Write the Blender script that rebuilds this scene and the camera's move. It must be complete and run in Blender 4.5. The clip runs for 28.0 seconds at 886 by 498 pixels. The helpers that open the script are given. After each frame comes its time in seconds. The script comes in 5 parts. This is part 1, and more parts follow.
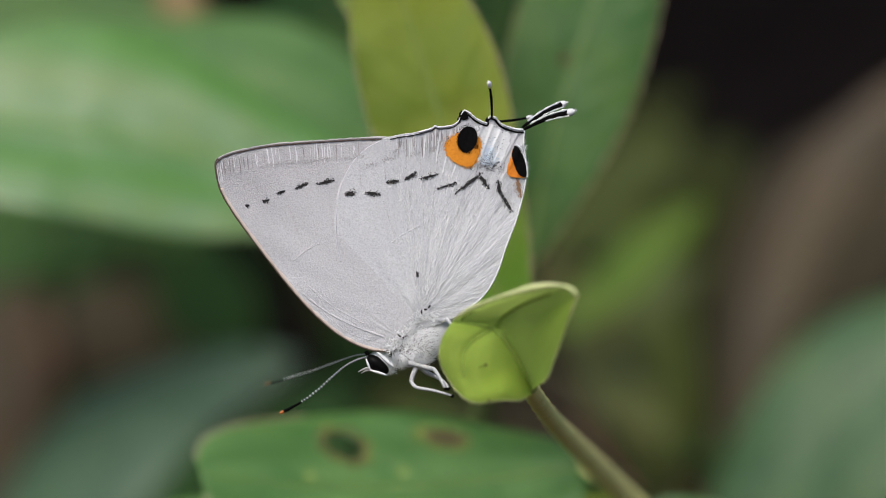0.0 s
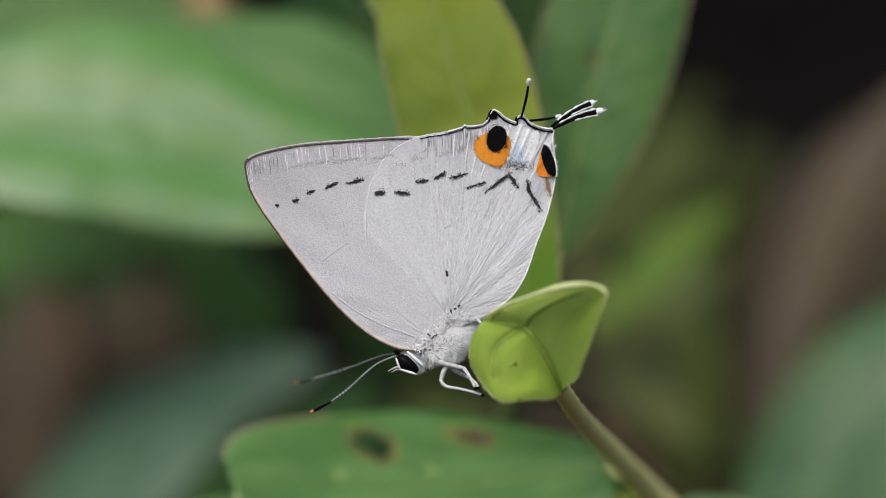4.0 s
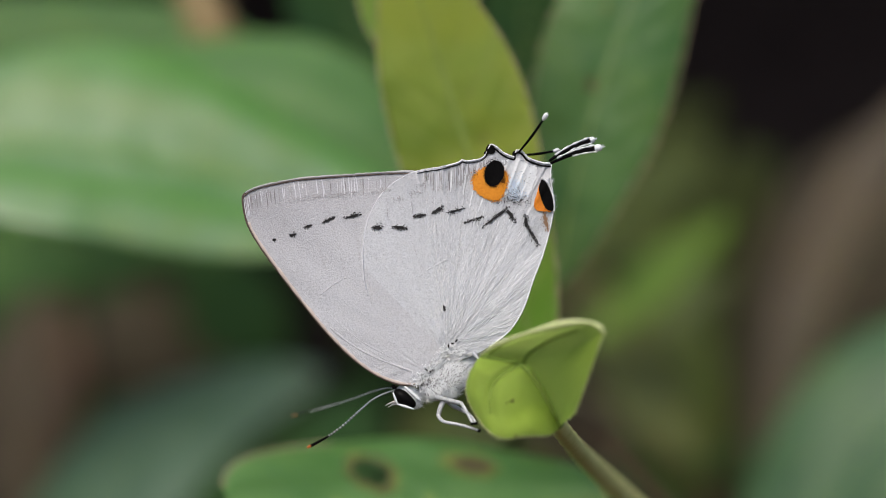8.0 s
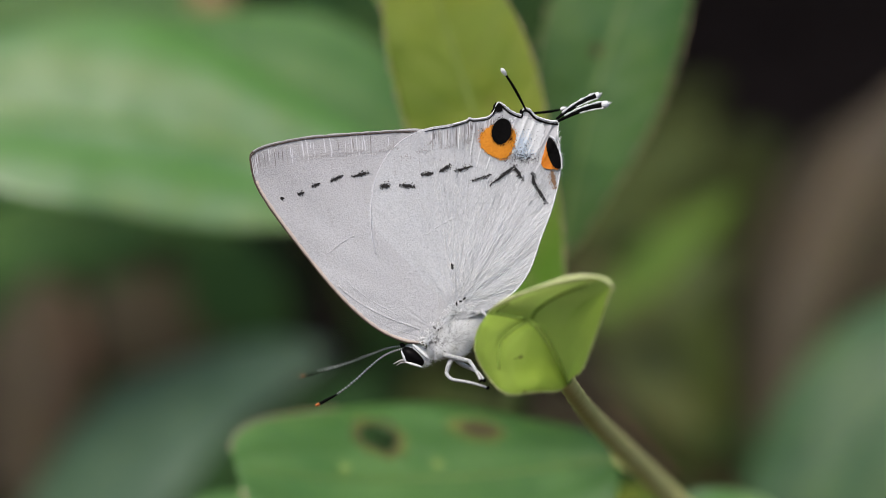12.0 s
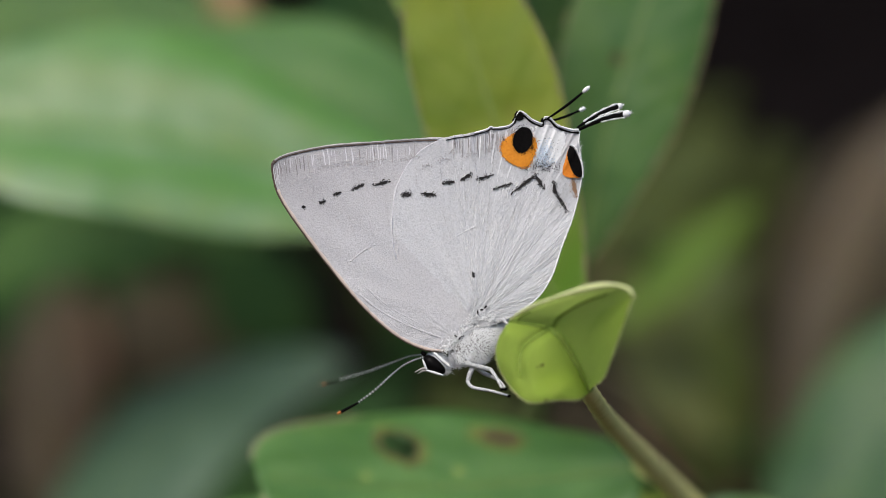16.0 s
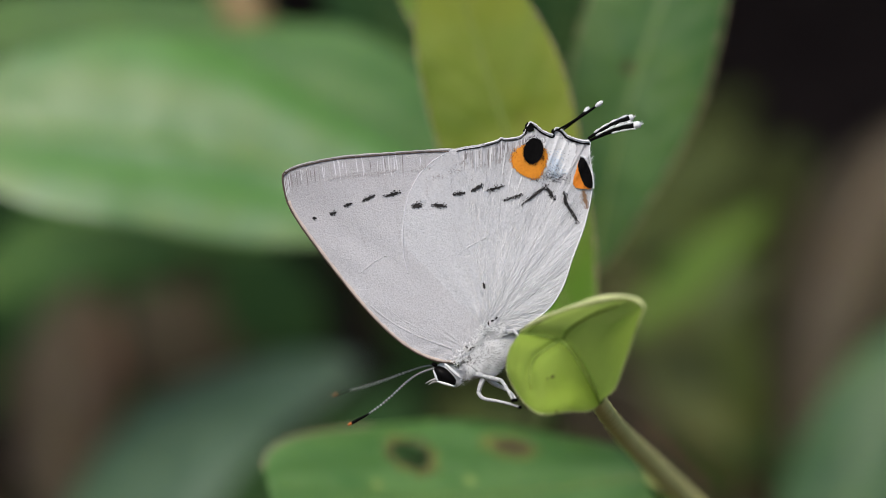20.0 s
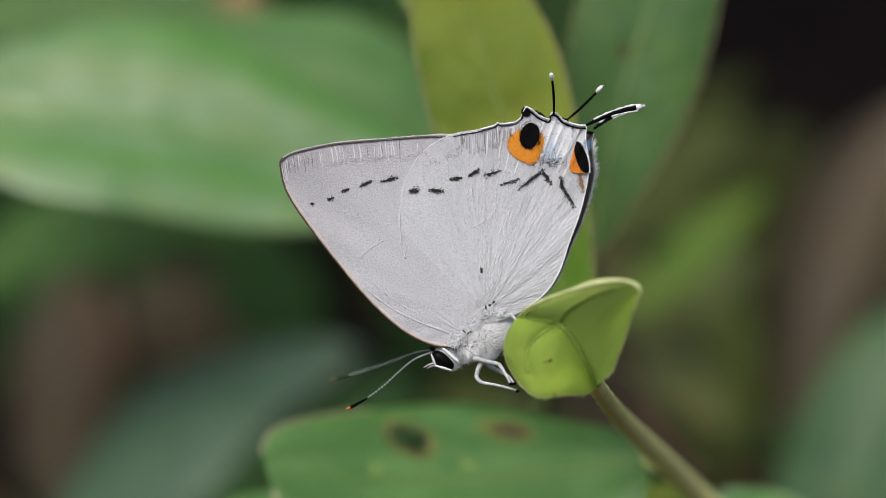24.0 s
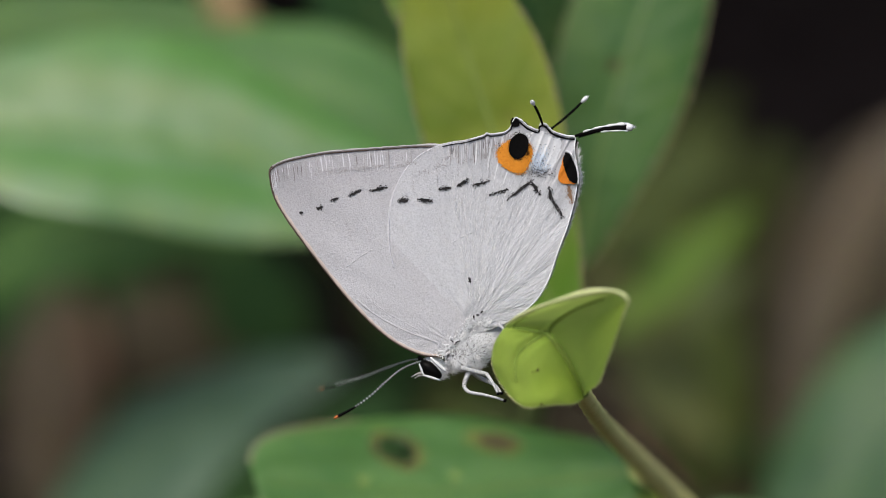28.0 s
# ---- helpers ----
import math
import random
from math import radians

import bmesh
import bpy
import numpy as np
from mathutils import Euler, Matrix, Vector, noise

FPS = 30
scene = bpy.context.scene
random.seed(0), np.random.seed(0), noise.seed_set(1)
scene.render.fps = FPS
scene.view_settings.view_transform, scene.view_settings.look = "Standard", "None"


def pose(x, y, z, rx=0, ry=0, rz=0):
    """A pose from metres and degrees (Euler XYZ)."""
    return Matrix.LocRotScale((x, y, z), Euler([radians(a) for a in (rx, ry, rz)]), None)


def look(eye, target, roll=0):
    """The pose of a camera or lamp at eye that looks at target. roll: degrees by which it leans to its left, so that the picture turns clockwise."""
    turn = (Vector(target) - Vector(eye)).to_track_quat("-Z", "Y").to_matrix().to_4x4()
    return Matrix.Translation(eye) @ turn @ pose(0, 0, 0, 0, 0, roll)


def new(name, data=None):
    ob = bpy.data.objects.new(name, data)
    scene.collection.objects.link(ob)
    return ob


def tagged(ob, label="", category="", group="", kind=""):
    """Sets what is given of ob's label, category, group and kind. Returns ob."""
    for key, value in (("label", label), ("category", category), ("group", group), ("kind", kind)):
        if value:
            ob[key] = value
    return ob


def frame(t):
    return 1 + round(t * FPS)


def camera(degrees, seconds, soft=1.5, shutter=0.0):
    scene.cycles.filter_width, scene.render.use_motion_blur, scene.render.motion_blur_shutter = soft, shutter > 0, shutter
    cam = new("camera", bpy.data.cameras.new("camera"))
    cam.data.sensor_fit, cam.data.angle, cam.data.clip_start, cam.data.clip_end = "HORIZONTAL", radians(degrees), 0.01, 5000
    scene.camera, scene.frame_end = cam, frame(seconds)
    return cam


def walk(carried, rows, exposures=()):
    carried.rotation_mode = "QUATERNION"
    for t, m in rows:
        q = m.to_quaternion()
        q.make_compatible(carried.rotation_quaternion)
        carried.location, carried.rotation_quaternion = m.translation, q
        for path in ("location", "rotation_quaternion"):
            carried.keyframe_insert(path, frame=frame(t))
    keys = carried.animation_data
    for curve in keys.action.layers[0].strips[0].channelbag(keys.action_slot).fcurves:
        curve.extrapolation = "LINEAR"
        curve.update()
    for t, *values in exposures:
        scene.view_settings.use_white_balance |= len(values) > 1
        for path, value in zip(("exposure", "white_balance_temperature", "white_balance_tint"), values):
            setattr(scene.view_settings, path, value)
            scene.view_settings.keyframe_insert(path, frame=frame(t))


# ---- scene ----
# One plan in millimetres: x right, y away, z up, from the eye of the reference pose; placed in the world by VIEW.
EYE, TILT = 0.5, -10.0
VIEW = pose(0, 0, EYE, TILT, 0, 0)
FOCUS = 0.164

# ---- camera ----
cam = camera(20.0, 28.0, soft=0.72)
cam.data.dof.use_dof = True
cam.data.dof.focus_distance = FOCUS
cam.data.dof.aperture_fstop = 20.0
cam.data.dof.aperture_blades = 0
# seconds, eye offset in mm (x, y, z), yaw, pitch, roll
ROWS = [
    (0.0, 0.66, 0.50, -0.19, -0.654, -0.042, -0.148),
    (0.5, 0.23, 0.66, -0.25, -0.528, 0.038, -0.183),
    (1.0, 0.33, 0.18, 0.50, -0.317, 0.081, -0.185),
    (1.5, 0.19, 0.08, 0.55, -0.274, 0.070, -0.255),
    (2.0, 0.15, 0.23, 0.25, -0.213, 0.077, -0.373),
    (2.5, 0.36, 0.36, 1.04, -0.087, -0.244, -0.524),
    (4.5, 0.17, 0.25, -0.37, -0.109, -0.019, 0.067),
    (5.0, 0.00, 0.00, -0.00, -0.000, 0.000, -0.000),
    (5.5, -0.64, -0.37, 0.39, -0.074, -0.080, -0.324),
    (6.0, -0.08, -0.34, 0.45, -0.040, -0.000, -0.250),
    (6.5, 0.09, -0.07, 0.57, -0.090, 0.004, -0.188),
    (7.0, 0.48, 0.21, 0.69, 0.049, -0.029, -0.146),
    (7.5, -0.23, 0.77, 0.88, -0.155, 0.127, -0.063),
    (8.0, 0.62, 0.54, 1.94, -0.052, -0.015, -0.103),
    (8.5, 0.21, -0.56, 1.23, -0.154, -0.066, 0.085),
    (9.0, 0.15, -0.05, 0.69, -0.190, -0.258, 0.015),
    (9.5, 0.54, -0.07, -0.09, -0.023, -0.226, -0.097),
    (10.0, 0.34, 0.38, 0.50, -0.147, -0.303, 0.045),
    (10.5, 0.58, 0.02, 0.66, -0.038, -0.335, 0.164),
    (11.0, 0.13, 0.02, 0.05, -0.095, -0.336, 0.090),
    (11.5, 0.16, 0.18, -0.25, -0.059, -0.276, 0.066),
    (13.5, 0.33, 0.37, 0.15, 0.100, -0.152, 0.165),
    (14.0, 0.29, 0.30, -0.02, 0.160, -0.071, 0.118),
    (14.5, 0.39, 0.19, -0.17, 0.443, -0.056, 0.055),
    (15.0, -0.07, -0.03, 0.18, 0.443, -0.091, 0.046),
    (15.5, -0.11, -0.05, 0.18, 0.456, -0.088, 0.040),
    (16.0, 0.09, 0.09, -0.13, 0.423, -0.052, 0.088),
    (16.5, 0.27, 0.33, 0.09, 0.620, -0.156, 0.147),
    (17.0, -0.64, 0.09, 1.17, 0.894, -0.347, -0.327),
    (17.5, -1.06, 0.33, 1.19, 0.821, -0.166, -0.378),
    (18.0, 0.36, -0.07, 0.77, 0.848, -0.014, -0.121),
    (18.5, 0.35, 0.02, 0.07, 0.701, 0.078, -0.011),
    (19.0, 0.29, -0.21, 0.85, 0.712, -0.081, 0.149),
    (19.5, 0.23, -0.21, 1.04, 0.734, -0.065, 0.016),
    (20.0, 0.32, 0.04, 0.49, 0.747, -0.015, 0.127),
    (20.5, 0.61, -0.27, -0.51, 0.916, 0.164, 0.001),
    (21.0, 0.81, -0.11, -0.37, 0.937, -0.010, 0.306),
    (21.5, 0.78, 0.14, -0.73, 0.924, -0.082, 0.312),
    (23.5, -0.32, -0.12, 1.20, 0.866, -0.837, -0.019),
    (24.0, 0.26, -0.75, 0.55, 0.660, -0.381, 0.419),
    (24.5, -0.26, -0.59, 0.34, 0.591, -0.133, 0.426),
    (25.0, 0.89, -1.26, 0.08, 0.590, 0.135, 0.472),
    (25.5, 0.91, -1.11, -0.64, 0.606, 0.246, 0.676),
    (26.0, -0.48, -0.47, 0.92, 0.681, 0.004, 0.032),
    (26.5, -0.84, 1.23, 5.21, 0.683, 0.042, 0.404),
    (26.7, -2.40, -0.43, 6.80, -0.090, 0.037, 0.430),
    (27.0, 0.07, -0.43, 3.69, 0.503, 0.217, 0.438),
    (27.5, 0.47, -1.08, 3.47, 0.535, -0.563, 0.096),
    (28.0, 0.27, -1.06, -0.03, 0.402, 0.040, 0.057),
]
walk(cam, [(t, VIEW @ pose(x / 1000, y / 1000, z / 1000, 90 + pitch, roll, yaw)) for t, x, y, z, yaw, pitch, roll in ROWS],
     exposures=[(0.0, 0.0), (23.5, -0.02), (26.6, -0.06), (28.0, -0.03)])

# ---- light ----
world = bpy.data.worlds.new("overcast_sky")
scene.world = world
world.use_nodes = True
wn = world.node_tree
sky = wn.nodes.new("ShaderNodeTexSky")
sky.sky_type = "NISHITA"
sky.sun_disc = False
sky.sun_elevation, sky.sun_rotation = radians(68), radians(200)
sky.air_density, sky.dust_density = 1.0, 4.0
wn.nodes["Background"].inputs["Strength"].default_value = 0.16
wn.links.new(sky.outputs[0], wn.nodes["Background"].inputs["Color"])
sun = new("sun", bpy.data.lights.new("sun", "SUN"))
sun.data.energy, sun.data.angle, sun.data.color = 2.4, radians(24), (1.0, 0.965, 0.89)
sun.matrix_world = look((-0.55, -0.58, 1.15), (0, 0.1, 0))


# ---- materials ----
def shader(name):
    m = bpy.data.materials.new(name)
    m.use_nodes = True
    nt = m.node_tree
    return m, nt, nt.nodes["Principled BSDF"], nt.nodes["Material Output"]


def noise_node(nt, scale, detail=4.0, rough=0.55, vec=None):
    n = nt.nodes.new("ShaderNodeTexNoise")
    n.inputs["Scale"].default_value = scale
    n.inputs["Detail"].default_value = detail
    n.inputs["Roughness"].default_value = rough
    if vec is not None:
        nt.links.new(vec, n.inputs["Vector"])
    return n.outputs["Fac"]


def ramp(nt, fac, stops):
    r = nt.nodes.new("ShaderNodeValToRGB")
    el = r.color_ramp.elements
    while len(el) < len(stops):
        el.new(0.5)
    for e, (p, c) in zip(el, stops):
        e.position, e.color = p, (*c, 1)
    nt.links.new(fac, r.inputs["Fac"])
    return r.outputs["Color"]


def mix(nt, fac, a, b, mode="MIX"):
    m = nt.nodes.new("ShaderNodeMix")
    m.data_type, m.blend_type = "RGBA", mode
    for sock, v in ((m.inputs["Factor"], fac), (m.inputs["A"], a), (m.inputs["B"], b)):
        if isinstance(v, bpy.types.NodeSocket):
            nt.links.new(v, sock)
        elif isinstance(v, (int, float)):
            sock.default_value = v
        else:
            sock.default_value = (*v, 1)
    return m.outputs["Result"]


def calc(nt, op, a, b=0.0, clamp=False):
    m = nt.nodes.new("ShaderNodeMath")
    m.operation, m.use_clamp = op, clamp
    for sock, v in zip(m.inputs, (a, b)):
        if isinstance(v, (int, float)):
            sock.default_value = v
        else:
            nt.links.new(v, sock)
    return m.outputs[0]


def bump(nt, height, strength, distance, target, normal=None):
    b = nt.nodes.new("ShaderNodeBump")
    b.inputs["Strength"].default_value, b.inputs["Distance"].default_value = strength, distance
    nt.links.new(height, b.inputs["Height"])
    if normal is not None:
        nt.links.new(normal, b.inputs["Normal"])
    if target is not None:
        nt.links.new(b.outputs[0], target)
    return b.outputs[0]


def coords(nt, what="Object"):
    return nt.nodes.new("ShaderNodeTexCoord").outputs[what]


def stretched(nt, vec, scale):
    m = nt.nodes.new("ShaderNodeMapping")
    m.inputs["Scale"].default_value = scale
    nt.links.new(vec, m.inputs["Vector"])
    return m.outputs[0]


def leaf_material(name, dark, light, vein, rough=0.42, gloss=0.5, glow=0.25, freckle=0.0, lines=0.6, mottle=0.5, nerve=None, base=None, dull=False):
    """A leaf: mottled blade, side veins that run to the margin, waxy gloss, light that passes through."""
    m, nt, p, out = shader(name)
    uv = coords(nt, "UV")
    sep = nt.nodes.new("ShaderNodeSeparateXYZ")
    nt.links.new(uv, sep.inputs[0])
    s, c = sep.outputs[0], calc(nt, "ABSOLUTE", sep.outputs[1])
    obj = coords(nt)
    blotch = noise_node(nt, 170, 5, 0.6, obj)
    col = ramp(nt, blotch, [(0.36, dark), (0.64, light)])
    tint = ramp(nt, noise_node(nt, 110, 3, 0.6, obj), [(0.45, (0, 0, 0)), (0.62, (mottle, mottle, mottle))])
    col = mix(nt, tint, col, (1.2 * light[0], 1.0 * light[1], 0.6 * light[2]))
    if base:
        col = mix(nt, calc(nt, "SUBTRACT", 1.0, ramp_fac(nt, s, 0.20, 0.52), clamp=True), col, base)
    fine = noise_node(nt, 1500, 3, 0.6, obj)
    col = mix(nt, calc(nt, "MULTIPLY", fine, 0.35), col, tuple(0.7 * k for k in dark))
    # side veins: bands of s - 0.16 |c|
    run = calc(nt, "SUBTRACT", s, calc(nt, "MULTIPLY", c, 0.16))
    wob = calc(nt, "ADD", run, calc(nt, "MULTIPLY", noise_node(nt, 90, 2, 0.5, obj), 0.05))
    saw = calc(nt, "PINGPONG", calc(nt, "MULTIPLY", wob, 11.0), 0.5)
    line = calc(nt, "SUBTRACT", 1.0, calc(nt, "MULTIPLY", saw, 9.0), clamp=True)
    mid = calc(nt, "SUBTRACT", 1.0, calc(nt, "MULTIPLY", c, 14.0), clamp=True)
    veins = calc(nt, "MAXIMUM", calc(nt, "MULTIPLY", line, 0.5), mid)
    col = mix(nt, calc(nt, "MULTIPLY", veins, lines), col, vein)
    band = None
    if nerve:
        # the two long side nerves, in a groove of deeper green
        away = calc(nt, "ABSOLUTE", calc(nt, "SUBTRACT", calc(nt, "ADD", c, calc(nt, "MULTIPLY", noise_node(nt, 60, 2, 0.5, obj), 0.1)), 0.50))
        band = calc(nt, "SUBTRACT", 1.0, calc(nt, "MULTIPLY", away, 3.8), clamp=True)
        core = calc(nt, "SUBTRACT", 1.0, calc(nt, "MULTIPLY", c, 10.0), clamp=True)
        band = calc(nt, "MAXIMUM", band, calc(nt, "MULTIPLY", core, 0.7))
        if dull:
            # the far flank turns from the sky: its missing sheen is painted as deeper green
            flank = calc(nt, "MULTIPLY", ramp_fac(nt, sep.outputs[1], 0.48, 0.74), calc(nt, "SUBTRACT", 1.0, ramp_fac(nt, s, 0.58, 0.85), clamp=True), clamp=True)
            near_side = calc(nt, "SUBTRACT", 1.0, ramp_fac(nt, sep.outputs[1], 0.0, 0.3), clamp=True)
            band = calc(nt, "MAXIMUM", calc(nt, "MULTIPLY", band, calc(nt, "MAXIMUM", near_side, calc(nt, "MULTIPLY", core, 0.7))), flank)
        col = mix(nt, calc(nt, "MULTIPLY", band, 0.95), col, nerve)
    if freckle:
        spots = ramp(nt, noise_node(nt, 420, 3, 0.7, obj), [(0.62, (0, 0, 0)), (0.72, (1, 1, 1))])
        col = mix(nt, calc(nt, "MULTIPLY", spots, freckle), col, (0.16, 0.10, 0.03))
    nt.links.new(col, p.inputs["Base Color"])
    rr = calc(nt, "ADD", rough - 0.15, calc(nt, "MULTIPLY", blotch, 0.32))
    if band is not None:
        rr = calc(nt, "ADD", rr, calc(nt, "MULTIPLY", band, 0.35))
    nt.links.new(rr, p.inputs["Roughness"])
    p.inputs["Specular IOR Level"].default_value = gloss
    quilt = calc(nt, "ADD", calc(nt, "MULTIPLY", saw, 0.18), calc(nt, "MULTIPLY", noise_node(nt, 150, 2, 0.5, obj), 1.5))
    n0 = bump(nt, quilt, 0.8 * lines, 0.0009, None)
    n1 = bump(nt, veins, 0.6 * lines, 0.0004, None, n0)
    bump(nt, noise_node(nt, 700, 4, 0.6, obj), 0.25, 0.0003, p.inputs["Normal"], n1)
    tr = nt.nodes.new("ShaderNodeBsdfTranslucent")
    tr.inputs["Color"].default_value = (*[0.92 * k ** 0.5 for k in light], 1)
    ms = nt.nodes.new("ShaderNodeMixShader")
    ms.inputs[0].default_value = glow
    nt.links.new(p.outputs[0], ms.inputs[1])
    nt.links.new(tr.outputs[0], ms.inputs[2])
    nt.links.new(ms.outputs[0], out.inputs["Surface"])
    return m


def plain_material(name, a, b, scale=2000, rough=0.6, relief=0.2, depth=0.00005, sheen=0.0, metal=0.0, spec=0.4):
    m, nt, p, out = shader(name)
    obj = coords(nt)
    f = noise_node(nt, scale, 5, 0.6, obj)
    g = noise_node(nt, scale / 7, 3, 0.5, obj)
    col = mix(nt, calc(nt, "MULTIPLY", g, 0.4), ramp(nt, f, [(0.3, a), (0.7, b)]), a)
    nt.links.new(col, p.inputs["Base Color"])
    p.inputs["Roughness"].default_value, p.inputs["Metallic"].default_value = rough, metal
    p.inputs["Specular IOR Level"].default_value = spec
    p.inputs["Sheen Weight"].default_value = sheen
    bump(nt, f, relief, depth, p.inputs["Normal"])
    return m


def wing_material(name, grey, pale, flush, streak, silky):
    """Powdery scales: fine grain, a warm flush in broad patches; silky: hair streaks that fan out over the inner third."""
    m, nt, p, out = shader(name)
    obj, uv = coords(nt), coords(nt, "UV")
    grain = noise_node(nt, 9000, 3, 0.7, obj)
    hairs = noise_node(nt, 1.0, 4, 0.6, stretched(nt, uv, (150, 9, 1)))
    broad = noise_node(nt, 260, 3, 0.5, obj)
    sep = nt.nodes.new("ShaderNodeSeparateXYZ")
    nt.links.new(uv, sep.inputs[0])
    inner = calc(nt, "SUBTRACT", 1.0, ramp_fac(nt, sep.outputs[0], 0.70, 0.83), clamp=True)
    fan = calc(nt, "ADD", calc(nt, "MULTIPLY", inner, silky), 0.10)
    col = ramp(nt, grain, [(0.25, grey), (0.6, pale)])
    dark = calc(nt, "MULTIPLY", calc(nt, "MULTIPLY", ramp_fac(nt, hairs, 0.5, 0.75), fan), streak)
    col = mix(nt, dark, col, tuple(0.72 * k for k in grey))
    col = mix(nt, calc(nt, "MULTIPLY", broad, 0.35), col, flush)
    flecks = ramp(nt, noise_node(nt, 5200, 4, 0.75, obj), [(0.60, (0, 0, 0)), (0.74, (0.5, 0.5, 0.5))])
    col = mix(nt, flecks, col, tuple(0.45 * k for k in grey))
    # the outer wing's weaker light, painted as a darker tone
    outer = calc(nt, "MULTIPLY", ramp_fac(nt, sep.outputs[1], 0.42, 0.85), 0.5)
    col = mix(nt, outer, col, (0.72 * grey[0], 0.69 * grey[1], 0.70 * grey[2]))
    nt.links.new(col, p.inputs["Base Color"])
    p.inputs["Roughness"].default_value = 0.75
    p.inputs["Specular IOR Level"].default_value = 0.25
    p.inputs["Sheen Weight"].default_value = 0.15
    n1 = bump(nt, calc(nt, "MULTIPLY", hairs, fan), 0.75, 0.00016, None)
    n2 = bump(nt, noise_node(nt, 3600, 4, 0.65, obj), 0.15, 0.00012, None, n1)
    bump(nt, grain, 0.6, 0.00010, p.inputs["Normal"], n2)
    return m


def ramp_fac(nt, fac, lo, hi):
    r = nt.nodes.new("ShaderNodeMapRange")
    r.inputs["From Min"].default_value, r.inputs["From Max"].default_value = lo, hi
    nt.links.new(fac, r.inputs["Value"])
    return r.outputs[0]


# its light tone is greyed to paint in the sky's sheen
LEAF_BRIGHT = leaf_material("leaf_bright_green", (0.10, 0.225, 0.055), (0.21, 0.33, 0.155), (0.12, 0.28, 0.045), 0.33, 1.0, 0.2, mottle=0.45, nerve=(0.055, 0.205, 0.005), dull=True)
LEAF_FRESH = leaf_material("leaf_fresh_green", (0.050, 0.155, 0.020), (0.108, 0.235, 0.046), (0.11, 0.24, 0.05), 0.40, 0.9, 0.2, mottle=0.2, nerve=(0.035, 0.13, 0.006))
LEAF_MID = leaf_material("leaf_mid_green", (0.045, 0.115, 0.024), (0.08, 0.175, 0.035), (0.09, 0.18, 0.05), 0.40, 0.5, 0.2)
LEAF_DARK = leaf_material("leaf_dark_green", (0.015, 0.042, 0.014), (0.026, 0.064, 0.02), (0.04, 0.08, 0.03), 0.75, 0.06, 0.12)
LEAF_TEAL = leaf_material("leaf_blue_green", (0.042, 0.122, 0.020), (0.080, 0.178, 0.033), (0.12, 0.21, 0.07), 0.48, 0.4, 0.18)
LEAF_YELLOW = leaf_material("leaf_yellow_green", (0.205, 0.30, 0.033), (0.37, 0.47, 0.075), (0.42, 0.50, 0.14), 0.5, 0.35, 0.55, 0.35, lines=0.6, base=(0.14, 0.32, 0.025))
LEAF_YOUNG = leaf_material("leaf_young_underside", (0.44, 0.60, 0.09), (0.60, 0.78, 0.17), (0.30, 0.38, 0.08), 0.8, 0.12, 0.72, 0.30, lines=0.3)
YOUNG_VEIN = plain_material("vein_olive_green", (0.20, 0.29, 0.04), (0.27, 0.37, 0.06), 1500, 0.8)
LEAF_OLIVE = leaf_material("leaf_olive", (0.043, 0.062, 0.012), (0.078, 0.108, 0.02), (0.10, 0.13, 0.035), 0.55, 0.25, 0.25)
# LEAF_OLIVE at about half strength: the dimness is painted into the colour
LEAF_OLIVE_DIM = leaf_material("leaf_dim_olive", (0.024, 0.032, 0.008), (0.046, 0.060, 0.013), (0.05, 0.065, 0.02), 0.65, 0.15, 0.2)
LEAF_LIME = leaf_material("leaf_lime_green", (0.068, 0.15, 0.009), (0.115, 0.215, 0.016), (0.12, 0.22, 0.03), 0.55, 0.25, 0.3)
LEAF_MOSS = leaf_material("leaf_moss_green", (0.10, 0.12, 0.04), (0.15, 0.17, 0.06), (0.16, 0.18, 0.07), 0.6, 0.25, 0.25)
LEAF_FERN = leaf_material("leaf_shaded_green", (0.022, 0.074, 0.022), (0.053, 0.121, 0.041), (0.08, 0.14, 0.06), 0.45, 0.5, 0.12)
LEAF_SLATE = leaf_material("leaf_slate_green", (0.044, 0.095, 0.050), (0.080, 0.145, 0.082), (0.09, 0.155, 0.09), 0.5, 0.6, 0.1, mottle=0.1)
LEAF_RUSSET = leaf_material("leaf_russet", (0.135, 0.090, 0.062), (0.205, 0.138, 0.098), (0.18, 0.135, 0.10), 0.7, 0.2, 0.15)
LEAF_TAN = leaf_material("leaf_withered_tan", (0.085, 0.067, 0.047), (0.130, 0.104, 0.077), (0.12, 0.10, 0.075), 0.65, 0.2, 0.15)
# LEAF_MID darkened: the shade is put into the colour
LEAF_SHADE = leaf_material("leaf_mid_green_shaded", (0.036, 0.092, 0.020), (0.062, 0.138, 0.033), (0.07, 0.15, 0.045), 0.6, 0.15, 0.15)
LEAF_DEAD = leaf_material("leaf_dead_brown", (0.024, 0.021, 0.011), (0.050, 0.040, 0.022), (0.14, 0.11, 0.065), 0.65, 0.25, 0.1)
LEAF_EDGE = plain_material("leaf_edge_tan", (0.32, 0.25, 0.15), (0.44, 0.36, 0.22), 1500, 0.6)
RIB_PALE = plain_material("rib_pale_green", (0.16, 0.24, 0.05), (0.26, 0.33, 0.09), 1500, 0.5)
RIB_RIM = plain_material("rim_pale_green", (0.50, 0.56, 0.22), (0.66, 0.68, 0.36), 1800, 0.6)
STEM_GREEN = plain_material("stem_green", (0.66, 0.66, 0.22), (0.83, 0.80, 0.35), 900, 0.6, 0.5, 0.0003)
STEM_OLIVE = plain_material("stem_olive", (0.05, 0.07, 0.02), (0.09, 0.12, 0.035), 900, 0.6, 0.5, 0.0003)
